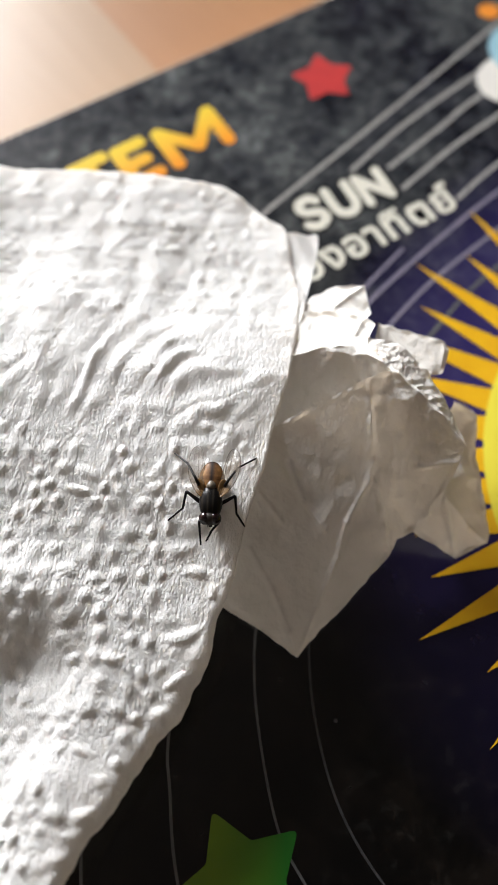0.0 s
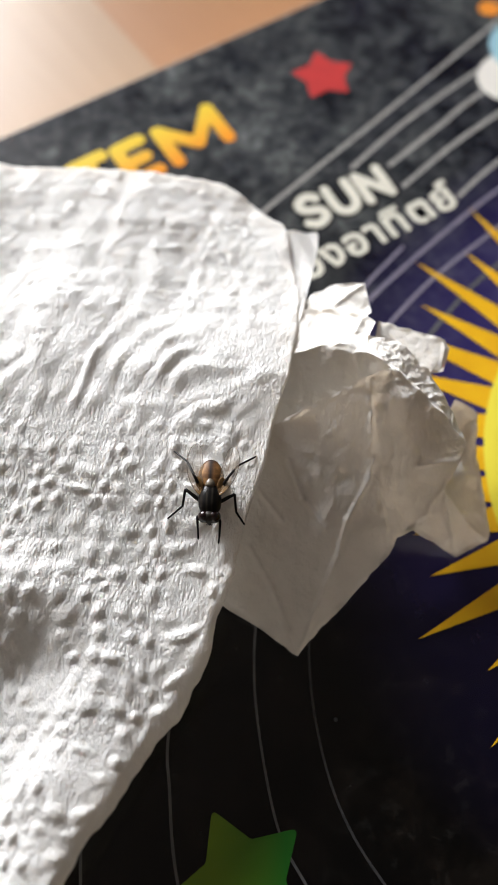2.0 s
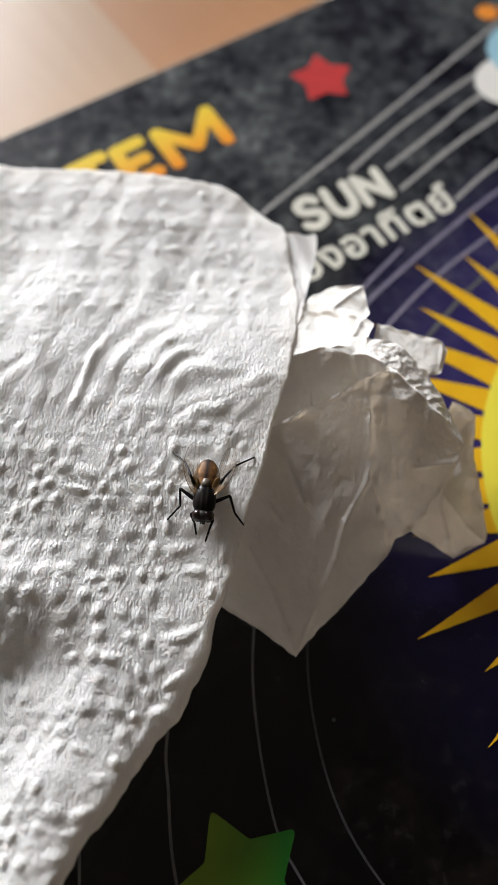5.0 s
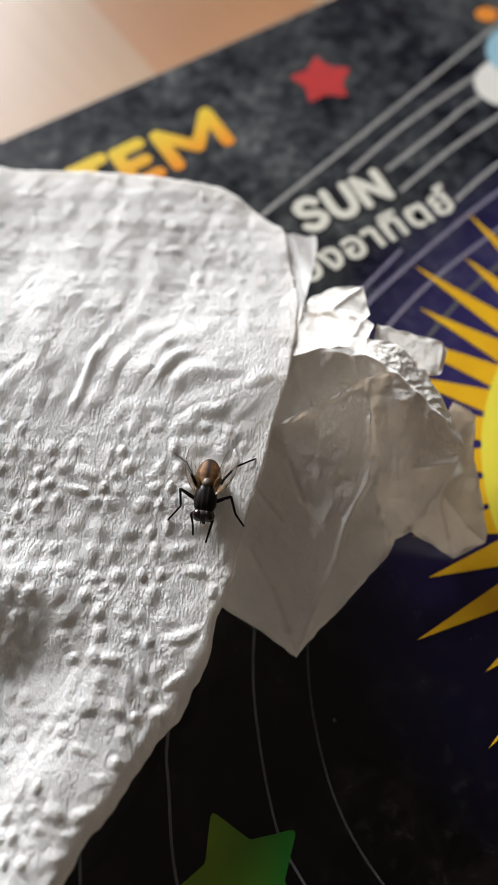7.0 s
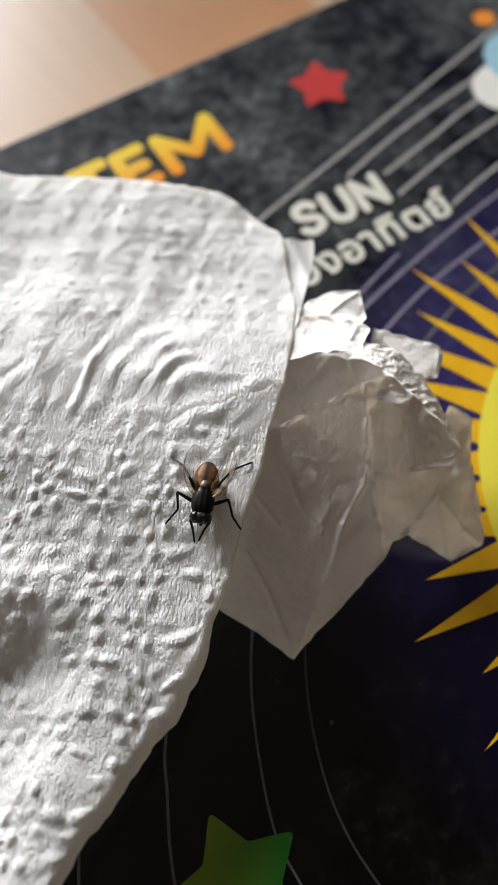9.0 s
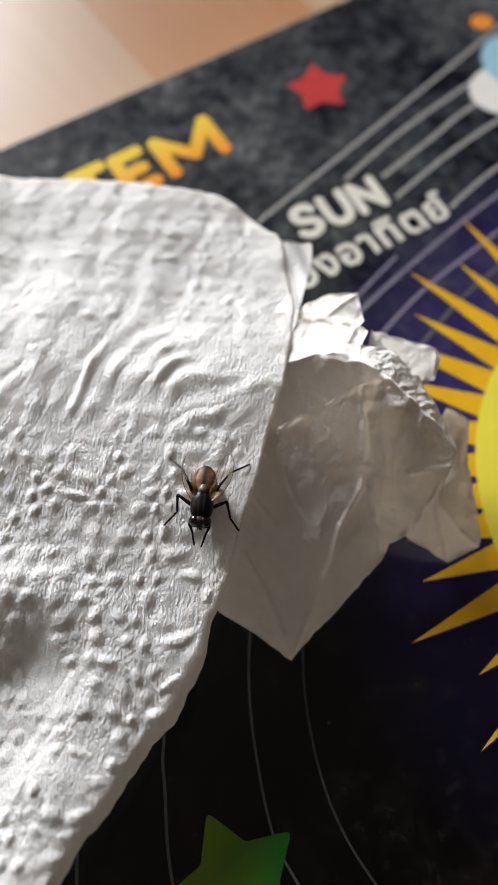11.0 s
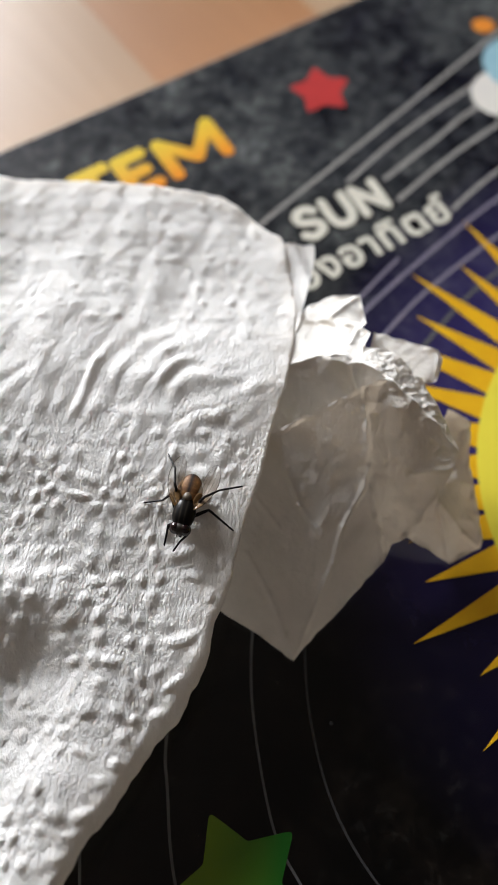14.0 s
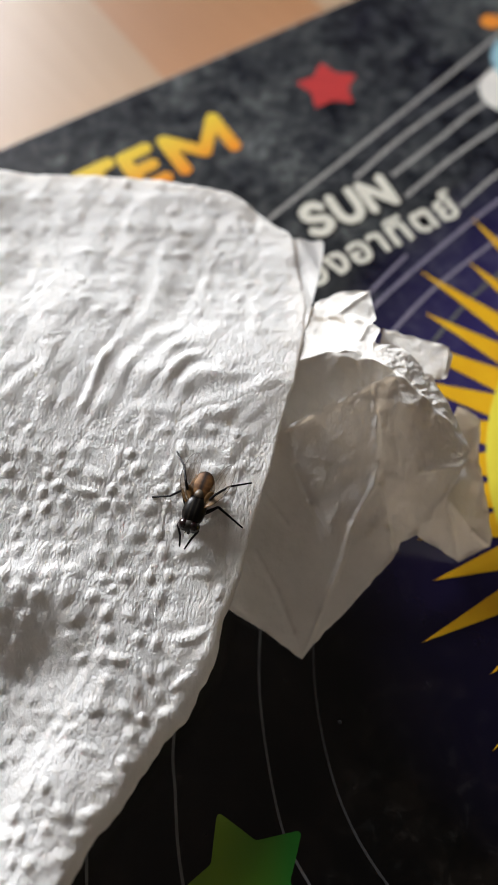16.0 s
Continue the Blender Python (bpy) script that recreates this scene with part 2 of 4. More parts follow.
def build_room():
    t = 0.12
    x0, x1, y0, y1, h = ROOM_X0, ROOM_X1, ROOM_Y0, ROOM_Y1, ROOM_H
    # added walls and ceiling, never in view: they only limit bounced light
    structure(part("ceiling", box(x0 - t, x1 + t, y0 - t, y1 + t, h, h + t), M_CEIL), "plain dim plaster ceiling of the room", "ceiling")
    structure(part("wall_south", box(x0, x1, y0 - t, y0, 0, h), M_WALL), "plain brown plaster wall in shade", "wall")
    structure(part("wall_east", box(x1, x1 + t, y0 - t, y1 + t, 0, h), M_WALL), "plain brown plaster wall in shade", "wall")
    structure(part("wall_west", box(x0 - t, x0, y0 - t, y1 + t, 0, h), M_WALL), "plain brown plaster wall in shade", "wall")
    bm = bmesh.new()
    for a, b, c, d in ((x0, DOOR_X0, 0, h), (DOOR_X1, x1, 0, h), (DOOR_X0, DOOR_X1, DOOR_H, h)):
        bmesh.ops.create_cube(bm, size=1, matrix=Matrix.LocRotScale(((a + b) / 2, y1 + t / 2, (c + d) / 2), None, (b - a, t, d - c)))
    structure(part("wall_north", bm, M_WALL), "plain plaster wall with a tall glazed opening", "wall")
    bm = bmesh.new()
    w = 0.06
    for a, b, c, d in ((DOOR_X0, DOOR_X0 + w, 0, DOOR_H), (DOOR_X1 - w, DOOR_X1, 0, DOOR_H), (DOOR_X0 + w, DOOR_X1 - w, DOOR_H - w, DOOR_H), (DOOR_X0 + w, DOOR_X1 - w, 0, w),
                       ((DOOR_X0 + DOOR_X1) / 2 - w / 2, (DOOR_X0 + DOOR_X1) / 2 + w / 2, w, DOOR_H - w)):
        bmesh.ops.create_cube(bm, size=1, matrix=Matrix.LocRotScale(((a + b) / 2, y1 + t / 2, (c + d) / 2), None, (b - a, 0.05, d - c)))
    structure(part("door_1", bm, M_FRAME), "white painted balcony door frame letting daylight in", "door")


def build_floor():
    """Wooden floor: one sheet, with the short boards near the mat as pieces."""
    floor = structure(part("floor", box(ROOM_X0 - 0.12, ROOM_X1 + 0.12, ROOM_Y0 - 0.12, ROOM_Y1 + 0.12, -0.06, -0.0105), M_WOOD_ORANGE), "honey-coloured glossy wooden parquet floor", "floor")
    turn = pose(-0.0127, 0.0667, -0.0105, 0, 0, 126)
    for i in range(-4, 5):
        for j in range(-5, 4):
            tone = M_WOOD_BEIGE if (i, j) in ((0, 0), (0, -2), (2, 0), (-2, 1), (1, 2), (-3, -1)) else M_WOOD_ORANGE
            bm = box(0.0, 0.11848, 0.00001, 0.03299, 0.0, 0.0045, 0.00003)
            ob = part("plank", bm, tone, floor)
            ob.matrix_basis = turn @ pose(i * 0.1185 - 0.06, j * 0.033, 0)


# ---- the printed board ----
EDGE_A, EDGE_U = Vector((-38.0, 49.9)), Vector((50.2, 30.3)).normalized()


def star(cx, cy, r, ratio, turn):
    pts = []
    for i in range(10):
        a = radians(turn + 36 * i)
        rr = r if i % 2 == 0 else r * ratio
        pts.append((cx + rr * math.cos(a), cy + rr * math.sin(a)))
    out = []
    for i in range(10):
        p, q, s = np.array(pts[i - 1]), np.array(pts[i]), np.array(pts[(i + 1) % 10])
        k = 0.16 if i % 2 == 0 else 0.06
        a, b = q + (p - q) * k, q + (s - q) * k
        for f in (0, 0.33, 0.67, 1):
            out.append((1 - f) ** 2 * a + 2 * f * (1 - f) * q + f * f * b)
    return out


def lettering(name, text, size, at, turn, material, parent, z0, z1, offset=0.0, shear=0.0, squeeze=1.0, label=""):
    """A printed word: the built-in font, thickened."""
    cu = bpy.data.curves.new(name, "FONT")
    cu.body, cu.size, cu.offset, cu.shear = text, size * MM, offset * MM, shear
    cu.extrude = (z1 - z0) * MM / 2
    cu.space_character = 1.08
    cu.resolution_u = 6
    tmp = bpy.data.objects.new("tmp", cu)
    scene.collection.objects.link(tmp)
    bpy.context.view_layer.update()
    me = bpy.data.meshes.new_from_object(tmp.evaluated_get(bpy.context.evaluated_depsgraph_get()))
    bpy.data.objects.remove(tmp)
    me.polygons.foreach_set("use_smooth", [False] * len(me.polygons))
    me.materials.clear()
    me.materials.append(material)
    ob = new(name, me)
    ob.parent = parent
    ob.matrix_basis = pose(at[0] * MM, at[1] * MM, (z0 + z1) / 2 * MM, 0, 0, turn) @ Matrix.Diagonal((squeeze, 1, 1, 1))
    if label:
        ob["label"] = label
    return ob


STROKES = {
    "T": [[(0, 1), (1, 1)], [(0.5, 1), (0.5, 0)]],
    "E": [[(0, 0), (0, 1)], [(0, 1), (1, 1)], [(0, 0.5), (0.85, 0.5)], [(0, 0), (1, 0)]],
    "M": [[(0, 0), (0, 1)], [(0, 1), (0.5, 0.22)], [(0.5, 0.22), (1, 1)], [(1, 1), (1, 0)]],
    "N": [[(0, 0), (0, 1)], [(0, 1), (1, 0)], [(1, 0), (1, 1)]],
    "U": [[(0, 1), (0, 0.45), (0.06, 0.18), (0.25, 0.02), (0.5, -0.02), (0.75, 0.02), (0.94, 0.18), (1, 0.45), (1, 1)]],
    "S": [[(0.95, 0.85), (0.72, 0.99), (0.42, 1.0), (0.12, 0.9), (0.06, 0.72), (0.2, 0.58), (0.5, 0.5), (0.82, 0.42), (0.96, 0.26), (0.88, 0.1), (0.58, 0.0), (0.28, 0.0), (0.02, 0.14)]],
}


def letter(ch, at, turn, w, h, width, material, parent, z0, label=""):
    """One printed letter in round-ended strokes."""
    bm = bmesh.new()
    for k, stroke in enumerate(STROKES[ch]):
        c = np.array([(x * w, y * h) for x, y in stroke])
        if len(c) > 2:
            c = spline(c, 5)
        d = np.gradient(c, axis=0)
        d /= np.linalg.norm(d, axis=1)[:, None]
        n = np.c_[-d[:, 1], d[:, 0]] * width / 2
        a0, a1 = math.atan2(-d[0, 1], -d[0, 0]), math.atan2(d[-1, 1], d[-1, 0])
        cap0 = [c[0] + width / 2 * np.array((math.cos(a0 + q), math.sin(a0 + q))) for q in np.linspace(-1.4, 1.4, 9)]
        cap1 = [c[-1] + width / 2 * np.array((math.cos(a1 + q), math.sin(a1 + q))) for q in np.linspace(-1.4, 1.4, 9)]
        merge(bm, slab(list((c - n)) + cap1 + list((c + n)[::-1]) + cap0, 0, 0.02 + 0.002 * k))
    ob = part("letter", bm, material, parent, label)
    ob.matrix_basis = pose(at[0] * MM, at[1] * MM, z0 * MM, 0, 0, turn)
    return ob


def build_board():
    thing = tagged(new("printed_board"), "glossy black board printed with a cartoon solar system", "learning board")
    across = Vector((EDGE_U.y, -EDGE_U.x))
    a = EDGE_A - EDGE_U * 190
    corners = [a, a + EDGE_U * 420, a + EDGE_U * 420 + across * 300, a + across * 300]
    # core and glossy printed top; the far long edge shows a thin pale line
    core = part("board_core", slab([tuple(c) for c in corners], -6.0, -0.25), M_EDGE, thing, "pale board edge")
    inset = [corners[0] + (EDGE_U + across) * 0.35, corners[1] + (across - EDGE_U) * 0.35, corners[2] - (EDGE_U + across) * 0.35, corners[3] + (EDGE_U - across) * 0.35]
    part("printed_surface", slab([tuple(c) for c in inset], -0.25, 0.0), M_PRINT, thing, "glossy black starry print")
    # orbit lines
    for pts, w, m in (
        ([(61, 95), (38.2, 71.9), (16.7, 50.4), (3.2, 37.1), (-3, 30)], 0.6, M_LINE),
        ([(52, 76), (34.9, 62.4), (23.4, 52.4), (15.3, 43.9)], 0.65, M_LINE),
        ([(56, 74), (36.3, 58.8), (29.5, 52.4), (20.9, 44.4)], 0.65, M_LINE),
        ([(58, 70), (38.6, 54.7), (30.8, 48.3), (22.7, 40.5)], 0.65, M_LINE),
        ([(22.0, 29.9), (19.4, 27.0), (16.5, 23.7), (12, 18)], 0.5, M_LINE_VIOLET),
        ([(52, 57), (37.5, 45.3), (30.6, 38.6)], 0.6, M_LINE),
        ([(50, 50), (36.8, 40.0), (26.6, 30.9), (17.0, 21.4), (12, 15)], 0.6, M_LINE_VIOLET),
        ([(48, 43), (34.4, 31.9), (26.0, 24.7), (20.4, 18.7), (15, 12)], 0.55, M_LINE_VIOLET),
        ([(44, 34), (33.0, 25.0), (27.0, 18.6), (21, 11)], 0.6, M_LINE_DIM),
        ([(-17.0, -20), (-17.6, -40), (-17.3, -49.1), (-15, -70)], 0.33, M_LINE_DIM),
        ([(-7.0, -16), (-8.8, -34.1), (-8.5, -40.3), (-7.3, -49.1), (-3, -62)], 0.33, M_LINE_DIM),
        ([(2.0, -14), (0.7, -24.3), (0.9, -32.9), (2.9, -43.5), (5.8, -49.1), (12, -58)], 0.28, M_LINE_DIM),
        ([(8.0, -15), (6.9, -25.0), (7.4, -33.5), (9.6, -41.9), (13.9, -49.1), (22, -58)], 0.27, M_LINE_FAINT),
    ):
        part("orbit_line", ribbon(pts, w, 0.0, 0.03), m, thing)
    # the sun: rays alternate long and short round a yellow disc
    angles = [(54.5, 50.0), (47.3, 44.8), (39.9, 49.1), (33.1, 44.8), (26.2, 49.0), (19.0, 44.5), (11.5, 48.5), (3.5, 43), (-4, 47), (-11, 42), (-18.2, 41.8), (-26.0, 46.4), (-34.9, 41.7), (-42.5, 47.3)]
    angles += [(-50.5 - 7.6 * i, 42.5 if i % 2 == 0 else 47.5) for i in range(33)]
    for i, (ang, tip) in enumerate(angles):
        r0, hw = 30.0, 3.6
        pts = []
        for rr, da in ((tip, 0), (r0, -hw), (r0, hw)):
            q = radians(180 - ang + da * 1.0)
            pts.append((SUN[0] + rr * math.cos(q), SUN[1] + rr * math.sin(q)))
        part("sun_ray", slab(pts, 0.03, 0.055 + 0.001 * (i % 2)), M_RAY, thing)
    part("sun_disc", slab([(SUN[0] + 31.6 * math.cos(radians(3 * i)), SUN[1] + 31.6 * math.sin(radians(3 * i))) for i in range(120)], 0.06, 0.085), M_DISC, thing, "bright yellow sun disc")
    part("star", slab(star(11.9, 62.6, 5.3, 0.6, 29), 0.03, 0.055), M_RED, thing, "red printed star")
    g = part("star", slab(star(0, 0, 7.9, 0.56, 43), 0.03, 0.055), M_GREEN, thing, "green printed star")
    g.matrix_basis = pose(-0.0006, -0.0494, 0)
    part("speck", slab([(9.6 + 0.25 * math.cos(a), -33.3 + 0.25 * math.sin(a)) for a in np.arange(0, 6.28, 0.6)], 0.0, 0.03), M_LINE_FAINT, thing)
    # a small cartoon rocket-like figure at the far side, as plain shapes
    def blob(cx, cy, rx, ry, turn, z0, z1, m):
        c, s = math.cos(radians(turn)), math.sin(radians(turn))
        part("printed_shape", slab([(cx + rx * math.cos(a) * c - ry * math.sin(a) * s, cy + rx * math.cos(a) * s + ry * math.sin(a) * c) for a in np.linspace(0, 2 * math.pi, 40, endpoint=False)], z0, z1), m, thing)
    blob(42.5, 62.5, 6.5, 5.4, 20, 0.035, 0.055, M_WHITE)
    blob(44.5, 69.0, 5.6, 6.0, -20, 0.055, 0.075, M_BLUE)
    blob(40.0, 77.5, 1.9, 1.7, 0, 0.055, 0.075, M_ORANGE)
    # words in round strokes; the Thai word in the built-in font
    for ch, at, w, h in (("T", (-23.0, 38.1), 5.0, 6.6), ("E", (-16.6, 41.7), 3.9, 6.6), ("M", (-10.5, 45.3), 8.8, 6.6)):
        letter(ch, at, 32.6, w, h, 2.15, M_TITLE, thing, 0.03, "yellow to orange title letter " + ch)
    for ch, run, w in (("S", -10.1, 3.2), ("U", -5.1, 3.3), ("N", 0.0, 3.6)):
        at = (17.9 + run * math.cos(radians(27.5)), 37.9 + run * math.sin(radians(27.5)))
        letter(ch, at, 27.5, w, 4.9, 2.1, M_HALO, thing, 0.03)
        letter(ch, at, 27.5, w, 4.9, 1.4, M_WORD, thing, 0.06, "cream letter " + ch)
    lettering("word_outline", "ดวงอาทิตย์", 6.3, (5.0, 22.2), 30.5, M_HALO, thing, 0.03, 0.05, 0.24)
    lettering("word", "ดวงอาทิตย์", 6.3, (5.0, 22.2), 30.5, M_WORD, thing, 0.05, 0.075, 0.18, label="cream Thai lettering")
    return thing


# ---- tissue ----
def waves(seed, count, wavelength):
    rng = np.random.RandomState(seed)
    a = rng.uniform(0, 2 * np.pi, count)
    k = 2 * np.pi / (wavelength * rng.uniform(0.6, 1.7, count))
    ph = rng.uniform(0, 2 * np.pi, count)

    def f(x, y):
        s = 0
        for i in range(count):
            s = s + np.sin(x * k[i] * np.cos(a[i]) + y * k[i] * np.sin(a[i]) + ph[i])
        return s / np.sqrt(count)
    return f


W_BIG, W_MID, W_SMALL, W_WARP, W_WARP2 = waves(3, 9, 26), waves(5, 14, 7), waves(8, 20, 2.6), waves(11, 9, 9), waves(12, 9, 9)


def long_waves(seed, count, wavelength, spread=0.3):
    """Like waves(), but the ridges run along the second coordinate."""
    rng = np.random.RandomState(seed)
    a = rng.uniform(-spread, spread, count)
    k = 2 * np.pi / (wavelength * rng.uniform(0.65, 1.6, count))
    ph = rng.uniform(0, 2 * np.pi, count)

    def f(x, y):
        s = 0
        for i in range(count):
            s = s + np.sin(x * k[i] * np.cos(a[i]) + y * k[i] * np.sin(a[i]) + ph[i])
        return s / np.sqrt(count)
    return f


W_CRUMPLE, W_PUCKER = waves(31, 10, 10), waves(33, 12, 5)
W_FOLD = long_waves(21, 9, 11.0, 0.8)


def sstep(a, b, x):
    t = np.clip((x - a) / (b - a), 0, 1)
    return t * t * (3 - 2 * t)


def random_of(i, j, k, seed):
    s = np.sin(i * 127.1 + j * 311.7 + seed * 17.3 + k * 74.7) * 43758.5453
    return s - np.floor(s)


def knobs(x, y, cell, seed, low, high, flat=0.35, gaps=0.12):
    """Embossed knobs with flattish tops on an uneven lattice."""
    h = np.zeros_like(x)
    j0 = np.floor(y / (cell * 0.88))
    i0 = np.floor(x / cell)
    for di in (-1, 0, 1):
        for dj in (-1, 0, 1):
            i, j = i0 + di, j0 + dj
            r0, r1, r2, r3, r4, r5 = (random_of(i, j, k, seed) for k in range(6))
            cx = (i + 0.5 + 0.5 * (j % 2) - 0.25 + (r0 - 0.5) * 0.4) * cell
            cy = (j + 0.5 + (r1 - 0.5) * 0.4) * cell * 0.88
            r = cell * (0.35 + 0.15 * r2)
            d = np.hypot((x - cx) * (0.85 + 0.3 * r5), (y - cy) * (0.85 + 0.3 * r4)) / r
            amp = np.where(r5 < gaps, 0.05, low + (high - low) * r3)
            h = np.maximum(h, amp * sstep(1.0, flat, d))
    return h


def soft(u, k=4.0):
    return 0.5 * (u + np.sqrt(u * u + k * k))


# outline of the large sheet, millimetres on the plan
SHEET_EDGE = [(-37.6, 36.6), (-33.0, 36.1), (-27.7, 35.5), (-22.4, 35.1), (-15.6, 34.5), (-8.8, 33.4), (-4.3, 32.4), (-1.3, 30.8), (0.9, 28.8), (3.1, 26.7), (4.6, 25.0), (5.1, 22.2), (5.7, 17.2), (6.0, 12.6),
              (5.3, 6.9), (4.0, 1.3), (2.7, -3.5), (1.2, -8.7), (-0.2, -13.9), (-1.8, -19.2), (-3.0, -23.6), (-4.4, -28.6), (-6.5, -32.7), (-8.9, -35.6), (-12.3, -40.8), (-15.1, -44.3), (-17.2, -47.7),
              (-22, -54), (-32, -60), (-46, -56), (-58, -40), (-62, -14), (-60, 10), (-52, 28), (-44, 35.5)]
SHEET_C = (-24.0, -8.0)


def sheet_z(x, y):
    """Height of the large sheet over the board, millimetres."""
    x, y = np.asarray(x, float), np.asarray(y, float)
    z = 13.1 - 0.16 * soft(y - 4) + 0.16 * soft(y - 22) - 0.085 * soft(3 - y)
    z = z + 0.28 * W_BIG(x, y) * sstep(8, -2, x)
    # a soft dip and the swelling beside it in the limp part
    z = z - 0.6 * np.exp(-(((x + 28.5) / 4) ** 2 + ((y - 17) / 7) ** 2)) + 0.45 * np.exp(-(((x + 21) / 6) ** 2 + ((y - 15) / 6) ** 2))
    # hollow: a wall that drops from a ridge, its floor rising again towards the hem
    wall = (y + 22.8) + 0.10 * (x + 22) - 0.9 * W_WARP(x, y)
    side = x + 15.5 - 0.32 * (y + 22) + 0.5 * W_WARP2(x, y)
    hollow = sstep(1.0, -8.0, wall) * sstep(3.0, -7.0, side) * sstep(-95, -38, y)
    z = z - 3.2 * hollow + 0.6 * np.exp(-((wall - 2.0) / 2.2) ** 2) * sstep(-14, -20, x)
    z = z + 0.4 * np.exp(-(((x + 13) / 4.0) ** 2 + ((y + 29) / 9) ** 2))
    # the sheet sags down to the board at its other end
    z = z - 10.2 * sstep(-38, -56, x) - 6 * sstep(-48, -60, y) * (1 - sstep(-38, -56, x))
    return np.maximum(z, 0.8)


# stretch wrinkles that fan out from the pinched place: three points on each crest, height, half width
WRINKLES = [
    ((-10.4, -1.6), (-9.0, 1.9), (-2.4, 5.4), 0.46, 0.95), ((-8.2, -3.8), (-3.6, -1.2), (3.0, 0.8), 0.44, 0.9), ((-7.9, -1.2), (-3.0, 1.0), (4.1, 3.7), 0.36, 0.8),
    ((-14.6, 0.4), (-11.2, 5.3), (-3.6, 10.6), 0.52, 1.15), ((-12.8, -2.4), (-11.6, 2.2), (-5.2, 8.0), 0.44, 0.85), ((-16.9, -1.2), (-15.2, 3.4), (-12.4, 8.3), 0.42, 0.8),
    ((-19.2, -1.8), (-18.4, 2.8), (-16.3, 7.6), 0.5, 0.75), ((-21.6, -2.4), (-20.8, 2.2), (-19.4, 6.0), 0.4, 0.7), ((-24.5, -1.2), (-23.8, 4.0), (-23.6, 8.6), 0.6, 1.3),
    ((-29.0, 0.2), (-26.2, 2.9), (-24.2, 5.8), 0.44, 0.9), ((-30.0, 3.2), (-27.4, 5.2), (-25.8, 7.6), 0.4, 0.8), ((-4.0, -5.2), (-0.6, -3.4), (2.0, -2.4), 0.24, 0.8),
]


def wrinkles(x, y):
    """Heights of the stretch wrinkles: broken, uneven crests along bent lines."""
    h = np.zeros_like(x)
    zone = (y > -9) & (y < 15)
    if not zone.any():
        return h
    gx = x[zone] + 0.32 * W_WARP(x[zone] * 1.6, y[zone] * 1.6)
    gy = y[zone] + 0.32 * W_WARP2(x[zone] * 1.6, y[zone] * 1.6)
    rough = 0.72 + 0.28 * np.clip(W_MID(gx * 1.3, gy * 1.3), -1, 1)
    out = np.zeros_like(gx)
    for a, b, c, height, width in WRINKLES:
        line = spline([a, b, c], 7)
        best, place = np.full(gx.shape, 1e9), np.zeros_like(gx)
        for k in range(len(line) - 1):
            p, e = line[k], line[k + 1] - line[k]
            t = np.clip(((gx - p[0]) * e[0] + (gy - p[1]) * e[1]) / (e @ e), 0, 1)
            d = np.hypot(gx - p[0] - t * e[0], gy - p[1] - t * e[1])
            near = d < best
            best = np.where(near, d, best)
            place = np.where(near, (k + t) / (len(line) - 1), place)
        ends = sstep(0.0, 0.22, place) * sstep(1.0, 0.7, place)
        out = np.maximum(out, height * rough * np.exp(-(best / (1.35 * width)) ** 2) * (0.25 + 0.75 * ends))
    h[zone] = out
    return h


def sheet_detail(x, y, rim):
    """Embossing, wrinkles and creases; rim: distance to the edge."""
    px, py = x + 0.45 * W_WARP(x, y), y + 0.45 * W_WARP2(x, y)
    upper = sstep(-4.6, -1.6, y + 0.04 * (x + 12) + 0.5 * W_WARP(x * 1.5, y))
    lower = 1 - upper
    margin = sstep(0.3, 1.6 + 2.6 * sstep(-20, -12, y) * sstep(2, -6, y), rim)
    h = knobs(px, py, 2.55, 1, 0.16, 0.33, 0.16) * lower * margin
    h = h + knobs(px * 1.02 + 5, py + 2, 1.7, 7, 0.0, 0.1, 0.0, 0.5) * lower * margin
    # flattened embossing in the limp part
    limp = upper * sstep(3, 12, y)
    h = h + limp * sstep(0.2, 1.4, rim) * (knobs(px + 3, py, 2.6, 4, 0.02, 0.17, 0.0, 0.25) + knobs(px + 1, py + 4, 1.5, 9, 0.0, 0.06, 0.0, 0.3))
    # close wavy folds round the pinched place, with the strongest crests among them
    wx, wy = x + 0.8 * W_WARP(x, y), y + 5.0 + 0.8 * W_WARP2(x, y)
    d = np.hypot(wx, wy)
    ang = np.degrees(np.arctan2(wy, -wx))
    fold = 0.5 + 0.5 * np.sin(d * 2 * np.pi / 2.9 + 1.5 * W_FOLD(d, np.radians(ang) * 15) + 0.9 * W_WARP(x * 0.6, y * 0.6))
    zone = sstep(2.5, 5, d) * sstep(38 - 0.27 * ang, 29 - 0.27 * ang, d) * sstep(-4, 14, ang) * sstep(150, 95, ang) * upper
    h = h + 0.29 * fold * zone * (0.55 + 0.45 * np.clip(W_MID(x * 0.8 + 9, y * 0.8), -1, 1)) * sstep(0.3, 2.5, rim)
    h = h + 0.78 * wrinkles(x, y) * sstep(0.2, 2.2, rim)
    h = h + limp * (0.09 * W_CRUMPLE(x + 0.35 * y, 0.75 * y) + 0.10 * W_PUCKER(x + 0.5 * W_WARP(x, y), 0.8 * y))
    return h + 0.05 * W_MID(x, y) + 0.025 * W_SMALL(x, y)


